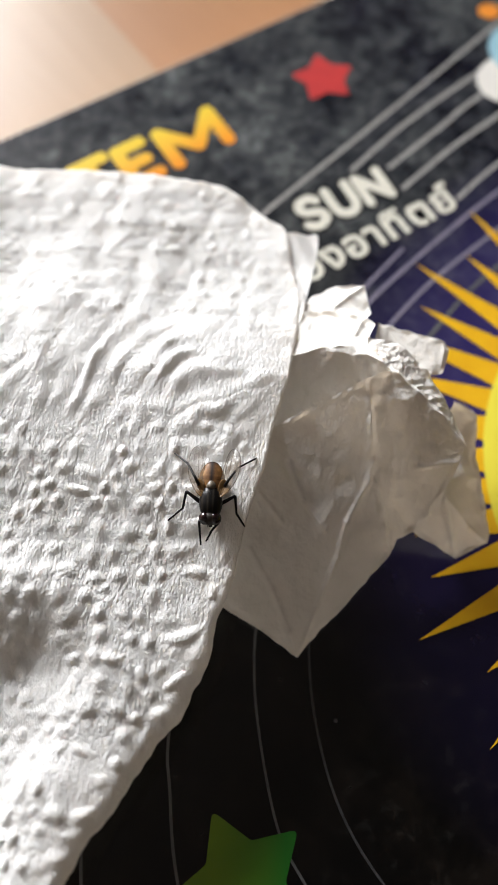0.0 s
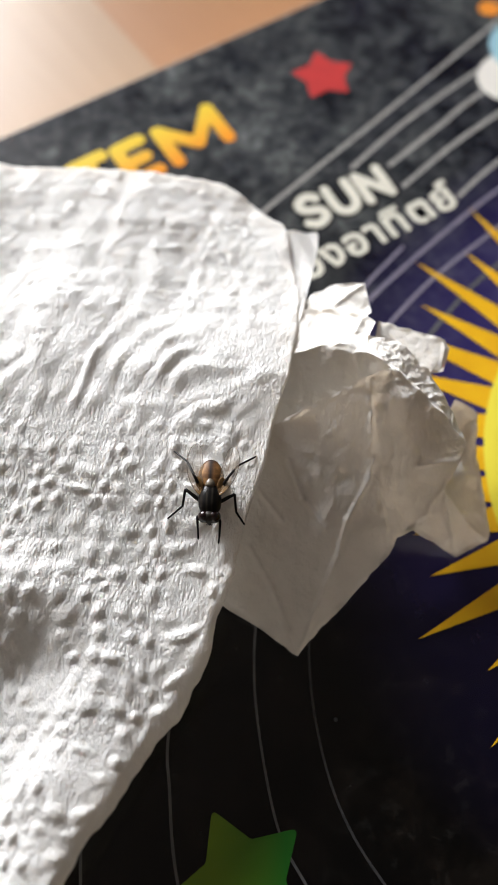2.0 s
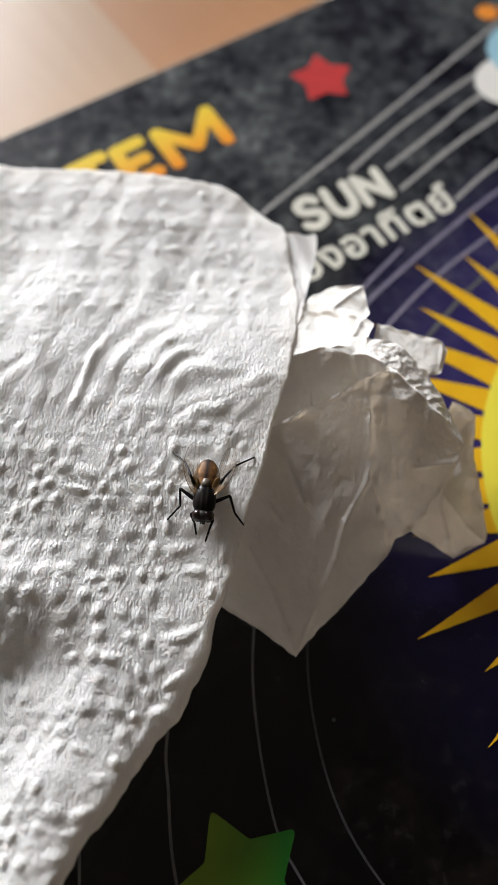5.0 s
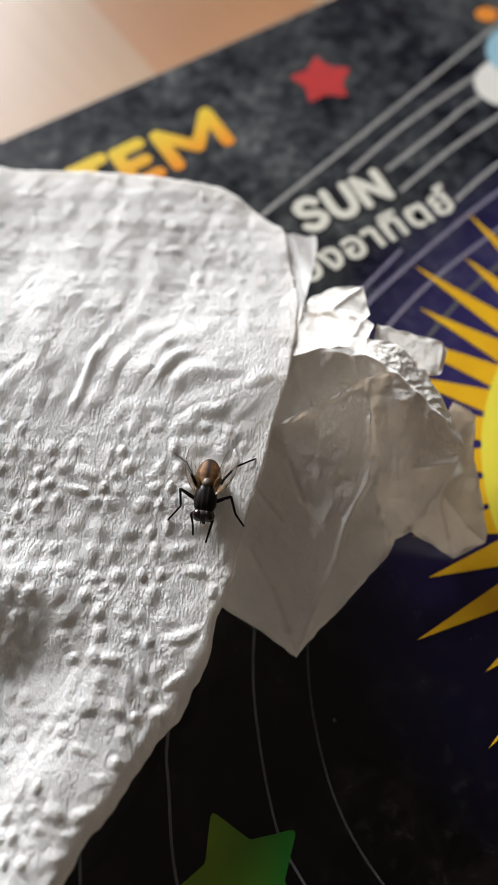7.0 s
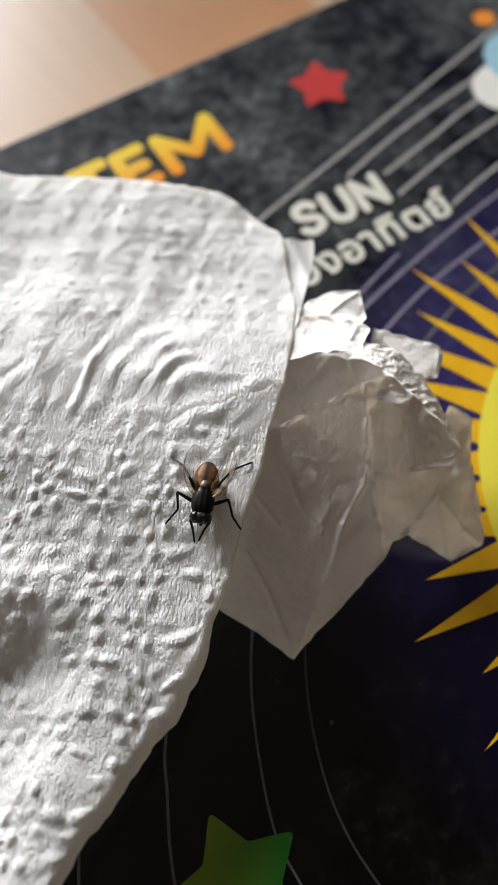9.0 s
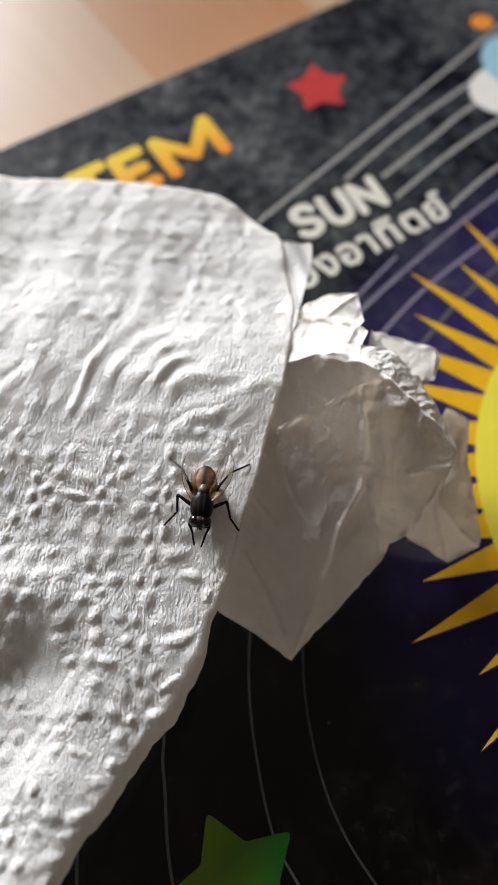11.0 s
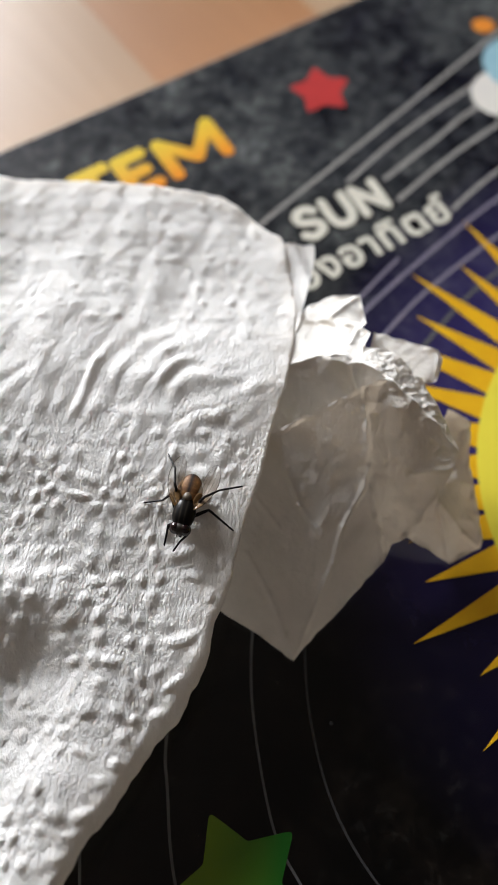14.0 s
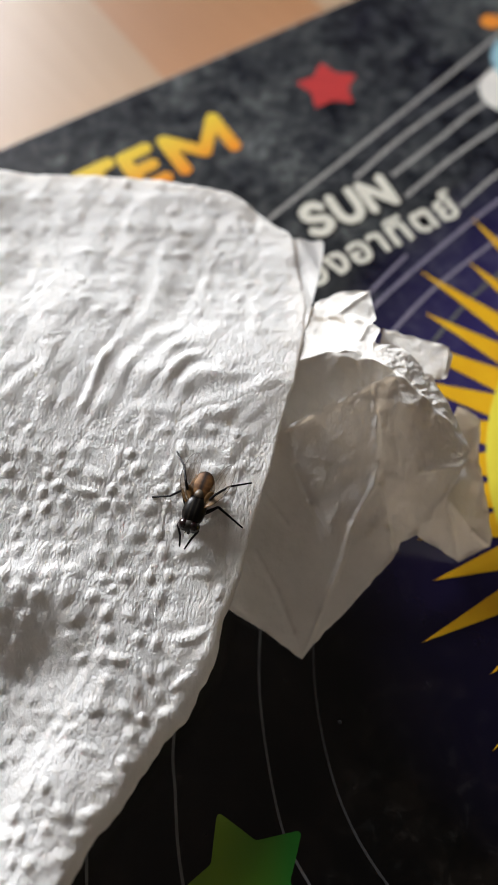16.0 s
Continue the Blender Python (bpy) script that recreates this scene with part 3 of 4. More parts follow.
def mesh_thing(name, co, faces, material):
    me = bpy.data.meshes.new(name)
    me.vertices.add(len(co))
    me.vertices.foreach_set("co", np.asarray(co, np.float32).ravel())
    n = len(faces)
    me.loops.add(n * 4)
    me.loops.foreach_set("vertex_index", np.asarray(faces, np.int32).ravel())
    me.polygons.add(n)
    me.polygons.foreach_set("loop_start", np.arange(n, dtype=np.int32) * 4)
    me.polygons.foreach_set("use_smooth", [True] * n)
    me.update(calc_edges=True)
    me.validate()
    me.materials.append(material)
    return new(name, me)


def build_sheet():
    """The large embossed sheet: a disc of rings out to its edge, and a rolled hem."""
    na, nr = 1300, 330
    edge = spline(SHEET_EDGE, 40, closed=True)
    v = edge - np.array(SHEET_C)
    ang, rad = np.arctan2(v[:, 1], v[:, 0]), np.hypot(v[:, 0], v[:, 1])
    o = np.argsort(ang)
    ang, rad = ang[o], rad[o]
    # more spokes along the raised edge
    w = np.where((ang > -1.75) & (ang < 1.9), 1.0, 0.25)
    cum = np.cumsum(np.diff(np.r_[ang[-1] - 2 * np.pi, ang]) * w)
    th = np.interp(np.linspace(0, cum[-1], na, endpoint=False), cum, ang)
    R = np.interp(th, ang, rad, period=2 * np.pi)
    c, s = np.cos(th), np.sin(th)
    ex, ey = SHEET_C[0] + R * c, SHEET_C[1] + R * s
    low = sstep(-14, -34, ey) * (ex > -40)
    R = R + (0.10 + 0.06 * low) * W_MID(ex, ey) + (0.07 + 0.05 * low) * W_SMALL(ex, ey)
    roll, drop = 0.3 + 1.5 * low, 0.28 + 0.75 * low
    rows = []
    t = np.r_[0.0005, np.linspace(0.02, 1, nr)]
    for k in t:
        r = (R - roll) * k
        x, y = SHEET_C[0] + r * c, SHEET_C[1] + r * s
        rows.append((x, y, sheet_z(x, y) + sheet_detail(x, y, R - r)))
    ze = rows[-1][2]
    for f in np.linspace(0, np.pi, 9)[1:]:
        u = f / (np.pi / 2)
        flat = 0.75 * low
        r = R - roll + roll * ((1 - flat) * np.sin(f) + flat * (1 - abs(1 - u)))
        rows.append((SHEET_C[0] + r * c, SHEET_C[1] + r * s, ze - drop * ((1 - flat) * (1 - np.cos(f)) + flat * u)))
    for k in (0.985, 0.97, 0.955):
        r = (R - roll) * k
        x, y = SHEET_C[0] + r * c, SHEET_C[1] + r * s
        rows.append((x, y, np.maximum(sheet_z(x, y) - 2 * drop - 0.25, 0.12)))
    co = np.stack([np.stack(q, 1) for q in rows]).reshape(-1, 3) * MM
    m = len(rows)
    i, j = np.meshgrid(np.arange(m - 1), np.arange(na), indexing="ij")
    k = (j + 1) % na
    faces = np.stack([i * na + j, (i + 1) * na + j, (i + 1) * na + k, i * na + k], -1).reshape(-1, 4)
    towel = tagged(mesh_thing("paper_towel", co, faces, M_TISSUE), "white embossed paper towel, folded and puckered, lying on the board", "paper towel")
    # the lower ply, which slips out from under the rounded corner
    inner = spline([(2.6, 24.5), (4.2, 21.5), (4.8, 17.0), (5.0, 12.6), (4.6, 9.2)], 16)
    outer = spline([(5.0, 24.6), (7.3, 24.3), (8.7, 23.9), (8.3, 20.1), (7.2, 15.3), (6.2, 11.2), (5.2, 9.0)], 11)
    f = np.linspace(0, 1, 14)[:, None, None]
    inner = inner[np.linspace(0, len(inner) - 1, 60).astype(int)]
    outer = outer[np.linspace(0, len(outer) - 1, 60).astype(int)]
    g = inner[None] * (1 - f) + outer[None] * f
    x, y = g[..., 0], g[..., 1]
    z = sheet_z(x, y) - 0.35 + 0.2 * f[..., 0] ** 2 + 0.2 * np.sin(x * 2.1 + 0.6 * y) * f[..., 0] + 0.1 * W_MID(x, y)
    i, j = np.meshgrid(np.arange(13), np.arange(59), indexing="ij")
    ply = mesh_thing("lower_ply", np.stack([x, y, z], -1).reshape(-1, 3) * MM, np.stack([i * 60 + j, (i + 1) * 60 + j, (i + 1) * 60 + j + 1, i * 60 + j + 1], -1).reshape(-1, 4), M_TISSUE)
    ply.parent = towel
    return towel


# the folds of the crumpled tissue: their corners in millimetres, and the facets between them
FRONT_FOLD = ({"a0": (2.6, -3.1, 11.6), "a1": (5.8, -1.6, 13.2), "a2": (9.2, -0.4, 14.2), "a3": (12.9, 1.2, 15.6), "a4": (13.4, -2.7, 13.4), "a5": (13.8, -7.8, 10.2), "a6": (15.1, -11.4, 7.3), "a7": (16.0, -15.7, 4.0),
               "a8": (10.6, -21.3, 2.0), "a9": (6.8, -25.0, 1.0), "tip": (5.5, -26.6, 0.5), "b1": (7.6, -21.4, 2.8), "b2": (10.0, -16.1, 4.9), "b3": (11.0, -12.4, 7.0), "d1": (4.5, -6.4, 10.0), "d2": (6.1, -10.1, 7.9),
               "d3": (8.5, -13.3, 6.5), "c1": (0.8, -8.7, 7.7), "c2": (3.7, -12.2, 6.3), "e1": (0.1, -15.2, 5.4), "e2": (2.6, -19.4, 3.4), "e3": (4.5, -23.9, 2.0), "l1": (-0.5, -3.3, 9.5), "l2": (-3.0, -10.7, 7),
               "l3": (-5.0, -16.6, 4.5), "l4": (-5.6, -19.8, 2.5), "m0": (1.2, -23.6, 1.3)},
              "l1 a0 c1,l1 c1 l2,a0 a1 d1,a0 d1 c1,d1 d2 c2,d1 c2 c1,c1 c2 e1,l2 c1 e1,l2 e1 l3,l3 e1 l4,l4 e1 e2,l4 e2 m0,m0 e2 e3,m0 e3 tip,c2 e2 e1,c2 d2 d3,c2 d3 e2,d3 b2 e2,b2 b1 e2,e2 b1 e3,e3 b1 tip,"
              "b1 a9 tip,b1 a8 a9,b1 b2 a8,b2 a7 a8,b2 b3 a6,b2 a6 a7,b3 a5 a6,d3 b3 b2,a1 a2 d1,a2 a3 a4,a2 a4 d1,a4 d2 d1,a4 a5 d2,a5 d3 d2,a5 b3 d3",
              "a0 a1,a1 a2,a2 a3,a3 a4,a4 a5,a5 a6,a6 a7,tip b1,b1 b2,b2 b3,b3 a5,e1 e2,e2 e3,e3 tip,d1 d2,d2 d3,c1 c2")
SIDE_FOLD = ({"a3": (12.9, 1.2, 15.6), "a4": (13.4, -2.7, 13.4), "a5": (13.8, -7.8, 10.2), "a6": (15.1, -11.4, 7.3), "a7": (16.0, -15.7, 4.0), "r1": (15.8, 2.7, 15), "r2": (18.6, 0.2, 14.3), "r3": (21.5, -2.3, 13),
              "r4": (24.0, -5.2, 11.5), "r5": (23.5, -6.6, 10.5), "r6": (22.2, -9.1, 7.0), "r7": (19.0, -13.0, 4.6), "r8": (17.1, -13.8, 4.4), "m1": (19.0, -6.9, 9.8)},
             "a3 r1 a4,r1 r2 a4,r2 a5 a4,r2 r3 m1,r2 m1 a5,r3 r4 m1,r4 r5 m1,r5 r6 m1,m1 r6 r7,m1 r7 a5,a5 r7 a6,a6 r7 r8,a6 r8 a7", "a3 r1,r5 m1,r6 r7")
END_FLAP = ({"r6": (22.2, -9.1, 6.9), "r7": (19.0, -13.0, 4.4), "e1": (24.6, -15.2, 0.6), "e3": (28.4, -13.4, 1.2), "e4": (28.7, -12.2, 1.6), "e5": (27.4, -3.6, 4.0), "e6": (28.0, 1.4, 4.6), "e7": (27.3, 2.3, 5),
             "e8": (24.5, 2.5, 7), "k": (26.1, -12.1, 2.8), "hh": (22.5, -2.6, 6.0)},
            "r7 r6 e1,r6 k e1,e1 k e3,k e4 e3,r6 e5 k,k e5 e4,r6 hh e5,hh e6 e5,hh e8 e6,e8 e7 e6", "r6 k,r6 e1,k e3")
RUFFLE = ({"x0": (13.4, 7.0, 14.4), "x1": (17.0, 6.7, 13.8), "x2": (20.3, 3.4, 12.8), "x3": (23.1, -0.8, 11), "r1": (15.8, 2.7, 15), "r2": (18.6, 0.2, 14.3), "r3": (21.5, -2.3, 13), "r4": (24.0, -5.2, 11.5), "t4": (13.2, 4.8, 14.6)},
          "t4 r1 x0,x0 r1 x1,x1 r2 x2,x1 r1 r2,x2 r3 x3,x2 r2 r3,x3 r3 r4", "r1 r2,r2 r3")
INNER_FOLD = ({"t0": (4.4, 5.7, 11.9), "t1": (8.1, 6.5, 13.0), "t2": (11.2, 6.1, 14.0), "t3": (11.9, 4.9, 14.0), "t4": (13.2, 4.8, 14.6), "u0": (1.9, -3.7, 7), "u1": (8.2, -0.4, 8.5), "u2": (13.3, 1.6, 10.5), "u3": (15.8, 2.7, 15),
               "l0": (2.0, 4.0, 11), "l1": (-1, -2, 7)},
              "l0 t0 u0,l0 u0 l1,t0 t1 u1,t0 u1 u0,t1 t2 t3,t1 t3 u2,t1 u2 u1,t3 t4 u2,t4 u3 u2", "t3 u2")
TOP_FOLD = ({"t0": (4.4, 5.7, 11.9), "t1": (8.1, 6.5, 13.0), "t2": (11.2, 6.1, 14.0), "t3": (11.9, 4.9, 14.0), "t4": (13.2, 4.8, 14.6), "s0": (4.7, 7.9, 11.7), "s1": (9.1, 8.1, 12.8), "s2": (12.2, 7.9, 13.8), "x0": (13.7, 7.0, 14.4), "v0": (5.0, 12.3, 11.0),
             "v1": (9.5, 11.7, 12.6), "v2": (13.3, 10.0, 13.7), "v3": (14.5, 8.9, 14.2), "l0": (1.5, 9.0, 9.5)},
            "t2 t3 t4,t0 t1 s0,t1 s1 s0,t1 t2 s1,t2 s2 s1,t2 t4 s2,t4 x0 s2,s0 s1 v0,s1 v1 v0,s1 s2 v1,s2 v2 v1,s2 x0 v2,x0 v3 v2,l0 s0 v0,l0 t0 s0", "s2 v2")
SIDE_FLAP = ({"y1": (15.5, 11.1, 10.8), "y2": (23.1, 8.2, 11.2), "y3": (23.6, 7.2, 11.0), "y4": (22.5, 4.3, 10.6), "y5": (20.8, 4.0, 10.8), "y6": (14.8, 8.2, 12.0)}, "y1 y2 y5,y2 y3 y4,y2 y4 y5,y1 y5 y6", "y2 y4")
CORNER_FLAP = ({"w1": (7.4, 14.4, 11.2), "w2": (10.5, 15.4, 12.0), "w3": (13.8, 15.2, 12.6), "w4": (14.3, 11.1, 12.6), "w5": (13.3, 9.5, 13.6), "w6": (5.4, 11.5, 10.8), "w7": (10.2, 12.4, 12.3)}, "w1 w2 w7,w2 w3 w7,w3 w4 w7,w4 w5 w7,w7 w5 w6,w1 w7 w6", "w3 w7")


def creased(x, y, wavelength, count, seed):
    """Straight crossing creases: a sum of triangle waves in several directions."""
    rng = np.random.RandomState(seed)
    s = 0
    for _ in range(count):
        a, k, ph = rng.uniform(0, np.pi), rng.uniform(0.7, 1.5) / wavelength, rng.uniform(0, 1)
        t = (x * np.cos(a) + y * np.sin(a)) * k + ph + 0.10 * np.sin(0.31 * x + seed) + 0.08 * np.sin(0.4 * y + 2 * seed)
        s = s + np.abs(2 * (t - np.floor(t)) - 1) / count
    return s


def crumpled(x, y, scale, seed):
    """Uneven sharp-crested wrinkles."""
    out = []
    for p, q in zip(x * scale, y * scale):
        w = 0.6 * noise.noise(Vector((p * 0.7, q * 0.7, seed + 40)))
        n = noise.noise(Vector((p + w, q - w, seed * 9.7)))
        out.append(0.6 - 2.2 * min(abs(n), 0.5) + 0.3 * abs(noise.noise(Vector((2.1 * p, 2.1 * q, seed * 5.1)))))
    return np.array(out) - 0.25


def tissue_fold(name, spec, parent, label, rough=1.0, ruffle=0.0, round_=2):
    """One layer of thin tissue: facets between its corners, soft creases, fine wrinkles and a slightly rolled rim."""
    corners, facets, lines = spec
    bm = bmesh.new()
    v = {k: bm.verts.new([c * MM for c in p]) for k, p in corners.items()}
    for f in facets.split(","):
        bm.faces.new([v[k] for k in f.split()])
    bmesh.ops.recalc_face_normals(bm, faces=bm.faces[:])
    if sum(f.normal.z for f in bm.faces) < 0:
        bmesh.ops.reverse_faces(bm, faces=bm.faces[:])
    bmesh.ops.subdivide_edges(bm, edges=bm.edges[:], cuts=7, use_grid_fill=True)
    for _ in range(round_):
        bmesh.ops.smooth_vert(bm, verts=[q for q in bm.verts if not q.is_boundary], factor=0.5, use_axis_x=True, use_axis_y=True, use_axis_z=True)
    bmesh.ops.subdivide_edges(bm, edges=bm.edges[:], cuts=4, use_grid_fill=True)
    bm.normal_update()
    co = np.array([q.co for q in bm.verts]) / MM
    no = np.array([q.normal for q in bm.verts])
    x, y = co[:, 0] + 0.25 * co[:, 2], co[:, 1] + 0.3 * co[:, 2]
    a = rough * (0.7 * (creased(x, y, 8.0, 3, 5) - 0.5) + 0.32 * (creased(x, y * 0.6, 3.2, 4, 9) - 0.5) + 0.35 * crumpled(x, y, 0.22, 1) + 0.09 * crumpled(x * 1.2, y * 0.6, 0.8, 2))
    if ruffle:
        zone = np.exp(-((np.abs((co[:, 0] - 20.9) + (co[:, 1] + 0.9) * 0.95) / 3.6) ** 2)) if ruffle < 1 else 0.8
        a = a + zone * (0.2 * crumpled(x, y, 0.5, 3) + 0.12 * crumpled(x, y, 1.3, 4) + 0.07 * crumpled(x, y, 2.9, 6))

    def away(p0, p1):
        e, d = p1 - p0, co - p0
        return np.linalg.norm(d - np.clip(d @ e / (e @ e), 0, 1)[:, None] * e, axis=1)

    for line in lines.split(","):
        a = a + 0.2 * np.exp(-(away(*(np.array(corners[k]) for k in line.split())) / 0.32) ** 2)
    # the layers keep to their outlines, which are a little frayed
    sides = [tuple(sorted(p)) for f in facets.split(",") for p in zip(f.split(), f.split()[1:] + f.split()[:1])]
    rim = np.min([away(np.array(corners[p]), np.array(corners[q])) for p, q in sides if sides.count((p, q)) == 1], axis=0)
    co = co + no * (a * sstep(0.0, 0.7, rim))[:, None]
    fray = np.exp(-(rim / 0.35) ** 2)
    co = co + fray[:, None] * np.stack([0.07 * W_SMALL(y, x), 0.07 * W_SMALL(x + 7, y), 0.16 * W_SMALL(x, y) + 0.05], 1)
    co[:, 2] = np.maximum(co[:, 2], 0.16)
    for q, p in zip(bm.verts, co):
        q.co = p * MM
    return smooth(part(name, bm, M_TISSUE_THIN, parent, label))


def build_crumple():
    thing = tagged(new("crumpled_tissue"), "crumpled thin white tissue with sharp creases, lying on the board", "tissue")
    tissue_fold("front_fold", FRONT_FOLD, thing, "shaded creased front fold", 0.3)
    tissue_fold("side_fold", SIDE_FOLD, thing, "creased side fold with a ruffled rim", 0.55, 0.6)
    tissue_fold("end_flap", END_FLAP, thing, "low pointed end flap", 0.6)
    tissue_fold("ruffled_ridge", RUFFLE, thing, "finely wrinkled bright ridge", 0.5, 1.0)
    tissue_fold("inner_fold", INNER_FOLD, thing, "shaded inner fold", 0.4)
    tissue_fold("top_fold", TOP_FOLD, thing, "bright rounded top fold", 0.7, round_=8)
    tissue_fold("flap", SIDE_FLAP, thing, "smooth bright flap", 0.12)
    tissue_fold("flap", CORNER_FLAP, thing, "bright folded corner", 0.25)
    return thing


# ---- the fly ----
M_CHITIN, _t, _b = nodes_of("black_chitin", 0.5, (0.007, 0.006, 0.006), 0.14)
_n = put(_t, "ShaderNodeTexNoise", [("Vector", coords(_t).outputs[0])], Scale=6000.0, Detail=3.0)
bump(_t, _b, _n.outputs["Fac"], 0.4, 0.00004)


def thorax_material():
    """Dark chitin with pale grey stripes along the back."""
    m, t, b = nodes_of("striped_chitin", 0.3, spec=0.12)
    co = coords(t)
    s = put(t, "ShaderNodeSeparateXYZ", [("Vector", co.outputs[0])])
    a = put(t, "ShaderNodeMath", [(0, s.outputs[0])])
    a.operation = "ABSOLUTE"
    sc = put(t, "ShaderNodeMath", [(0, a.outputs[0])])
    sc.operation = "MULTIPLY"
    sc.inputs[1].default_value = 1 / 0.0013
    n = put(t, "ShaderNodeTexNoise", [("Vector", co.outputs[0])], Scale=2500.0, Detail=4.0)
    st = ramp(t, sc.outputs[0], [(0.0, (0.004, 0.0036, 0.0033)), (0.1, (0.004, 0.0036, 0.0033)), (0.2, (0.035, 0.029, 0.022)), (0.33, (0.004, 0.0036, 0.0033)), (0.52, (0.007, 0.006, 0.006)), (0.64, (0.022, 0.018, 0.014)), (0.82, (0.007, 0.006, 0.006))])
    c = mix(t, n.outputs["Fac"], st.outputs["Color"], (0.004, 0.0036, 0.0033))
    t.links.new(c, b.inputs["Base Color"])
    bump(t, b, n.outputs["Fac"], 0.15, 0.00003)
    return m


def abdomen_material():
    """Amber brown abdomen with a dark line down the middle and dark bands."""
    m, t, b = nodes_of("amber_chitin", 0.55, spec=0.16)
    co = coords(t)
    s = put(t, "ShaderNodeSeparateXYZ", [("Vector", co.outputs[0])])
    a = put(t, "ShaderNodeMath", [(0, s.outputs[0])])
    a.operation = "ABSOLUTE"
    sc = put(t, "ShaderNodeMapRange", [("Value", a.outputs[0])])
    sc.inputs["From Max"].default_value = 0.0013
    mid = ramp(t, sc.outputs[0], [(0.02, (0.02, 0.011, 0.007)), (0.1, (0.05, 0.025, 0.011)), (0.26, (0.14, 0.068, 0.024)), (0.75, (0.24, 0.125, 0.045)), (1.0, (0.15, 0.075, 0.028))])
    w = put(t, "ShaderNodeTexWave", [("Vector", co.outputs[0])], Scale=190.0, Distortion=1.5, Detail=2.0)
    w.bands_direction = "Y"
    band = ramp(t, w.outputs["Fac"], [(0.05, (0.6, 0.55, 0.5)), (0.3, (1, 1, 1))])
    n = put(t, "ShaderNodeTexNoise", [("Vector", co.outputs[0])], Scale=2200.0, Detail=4.0)
    tip = put(t, "ShaderNodeMapRange", [("Value", s.outputs[1])])
    tip.inputs["From Min"].default_value, tip.inputs["From Max"].default_value = -0.0019, -0.0005
    tipc = ramp(t, tip.outputs[0], [(0, (0.35, 0.3, 0.26)), (1, (1, 1, 1))])
    c = mix(t, 1.0, mid.outputs["Color"], band.outputs["Color"], "MULTIPLY")
    c = mix(t, 1.0, c, tipc.outputs["Color"], "MULTIPLY")
    blot = put(t, "ShaderNodeTexNoise", [("Vector", co.outputs[0])], Scale=900.0, Detail=4.0, Roughness=0.6)
    dirt = ramp(t, blot.outputs["Fac"], [(0.35, (0.35, 0.3, 0.28)), (0.6, (1.25, 1.2, 1.1))])
    c = mix(t, 0.8, c, dirt.outputs["Color"], "MULTIPLY")
    t.links.new(c, b.inputs["Base Color"])
    bump(t, b, n.outputs["Fac"], 0.4, 0.00004)
    return m


def wing_material():
    m, t, b = nodes_of("clear_wing_film", 0.25, (0.42, 0.36, 0.28), 0.5)
    tc = coords(t)
    s = put(t, "ShaderNodeSeparateXYZ", [("Vector", tc.outputs[0])])
    r = put(t, "ShaderNodeMapRange", [("Value", s.outputs[1])])
    r.inputs["From Min"].default_value, r.inputs["From Max"].default_value = 0.0, 0.006
    col = ramp(t, r.outputs[0], [(0.0, (0.28, 0.14, 0.035)), (0.3, (0.2, 0.15, 0.1)), (1.0, (0.19, 0.18, 0.165))])
    al = ramp(t, r.outputs[0], [(0.0, (0.75, 0.75, 0.75)), (0.3, (0.52, 0.52, 0.52)), (1.0, (0.44, 0.44, 0.44))])
    t.links.new(col.outputs["Color"], b.inputs["Base Color"])
    t.links.new(al.outputs["Color"], b.inputs["Alpha"])
    n = put(t, "ShaderNodeTexNoise", [("Vector", tc.outputs[0])], Scale=1400.0, Detail=3.0)
    bump(t, b, n.outputs["Fac"], 0.3, 0.00005)
    return m


M_THORAX, M_ABDOMEN, M_WING = thorax_material(), abdomen_material(), wing_material()
M_EYE = speckled("dark_red_eye", (0.009, 0.003, 0.003), (0.005, 0.002, 0.002), 9000, 0.16, spec=0.5, relief=0.1, dist=0.00003)
M_SCUTELLUM = speckled("pale_brown_chitin", (0.11, 0.09, 0.065), (0.06, 0.048, 0.035), 3000, 0.38, spec=0.25)
M_AMBER = speckled("amber_film", (0.13, 0.068, 0.022), (0.08, 0.045, 0.017), 3000, 0.65, spec=0.1)
M_FACE = speckled("dark_brown_face", (0.016, 0.013, 0.011), (0.03, 0.026, 0.02), 4000, 0.5, spec=0.15)
M_VEIN = speckled("brown_vein", (0.06, 0.035, 0.018), (0.04, 0.025, 0.012), 3000, 0.45)


def ball(cx, cy, cz, rx, ry, rz, taper=0.0, u=28, v=18, square=1.0):
    """A smooth rounded body, in millimetres; taper narrows it towards -y."""
    bm = bmesh.new()
    bmesh.ops.create_uvsphere(bm, u_segments=u, v_segments=v, radius=1)
    for q in bm.verts:
        q.co = Vector([math.copysign(abs(c) ** square, c) for c in q.co])
        k = 1 + taper * q.co.y
        q.co = Vector(((q.co.x * rx * k + cx), q.co.y * ry + cy, q.co.z * rz * k + cz)) * MM
    return bm


def tube(points, radii, sides=8):
    """A tapered tube through the points, in millimetres."""
    bm = bmesh.new()
    rings = []
    pts = [Vector(p) for p in points]
    for i, p in enumerate(pts):
        d = (pts[min(i + 1, len(pts) - 1)] - pts[max(i - 1, 0)]).normalized()
        a = d.orthogonal().normalized()
        c = d.cross(a)
        rings.append([bm.verts.new((p + (a * math.cos(2 * math.pi * k / sides) + c * math.sin(2 * math.pi * k / sides)) * radii[i]) * MM) for k in range(sides)])
    for r, s in zip(rings, rings[1:]):
        for k in range(sides):
            bm.faces.new((r[k], r[(k + 1) % sides], s[(k + 1) % sides], s[k]))
    bm.faces.new(rings[0][::-1])
    bm.faces.new(rings[-1])
    return bm


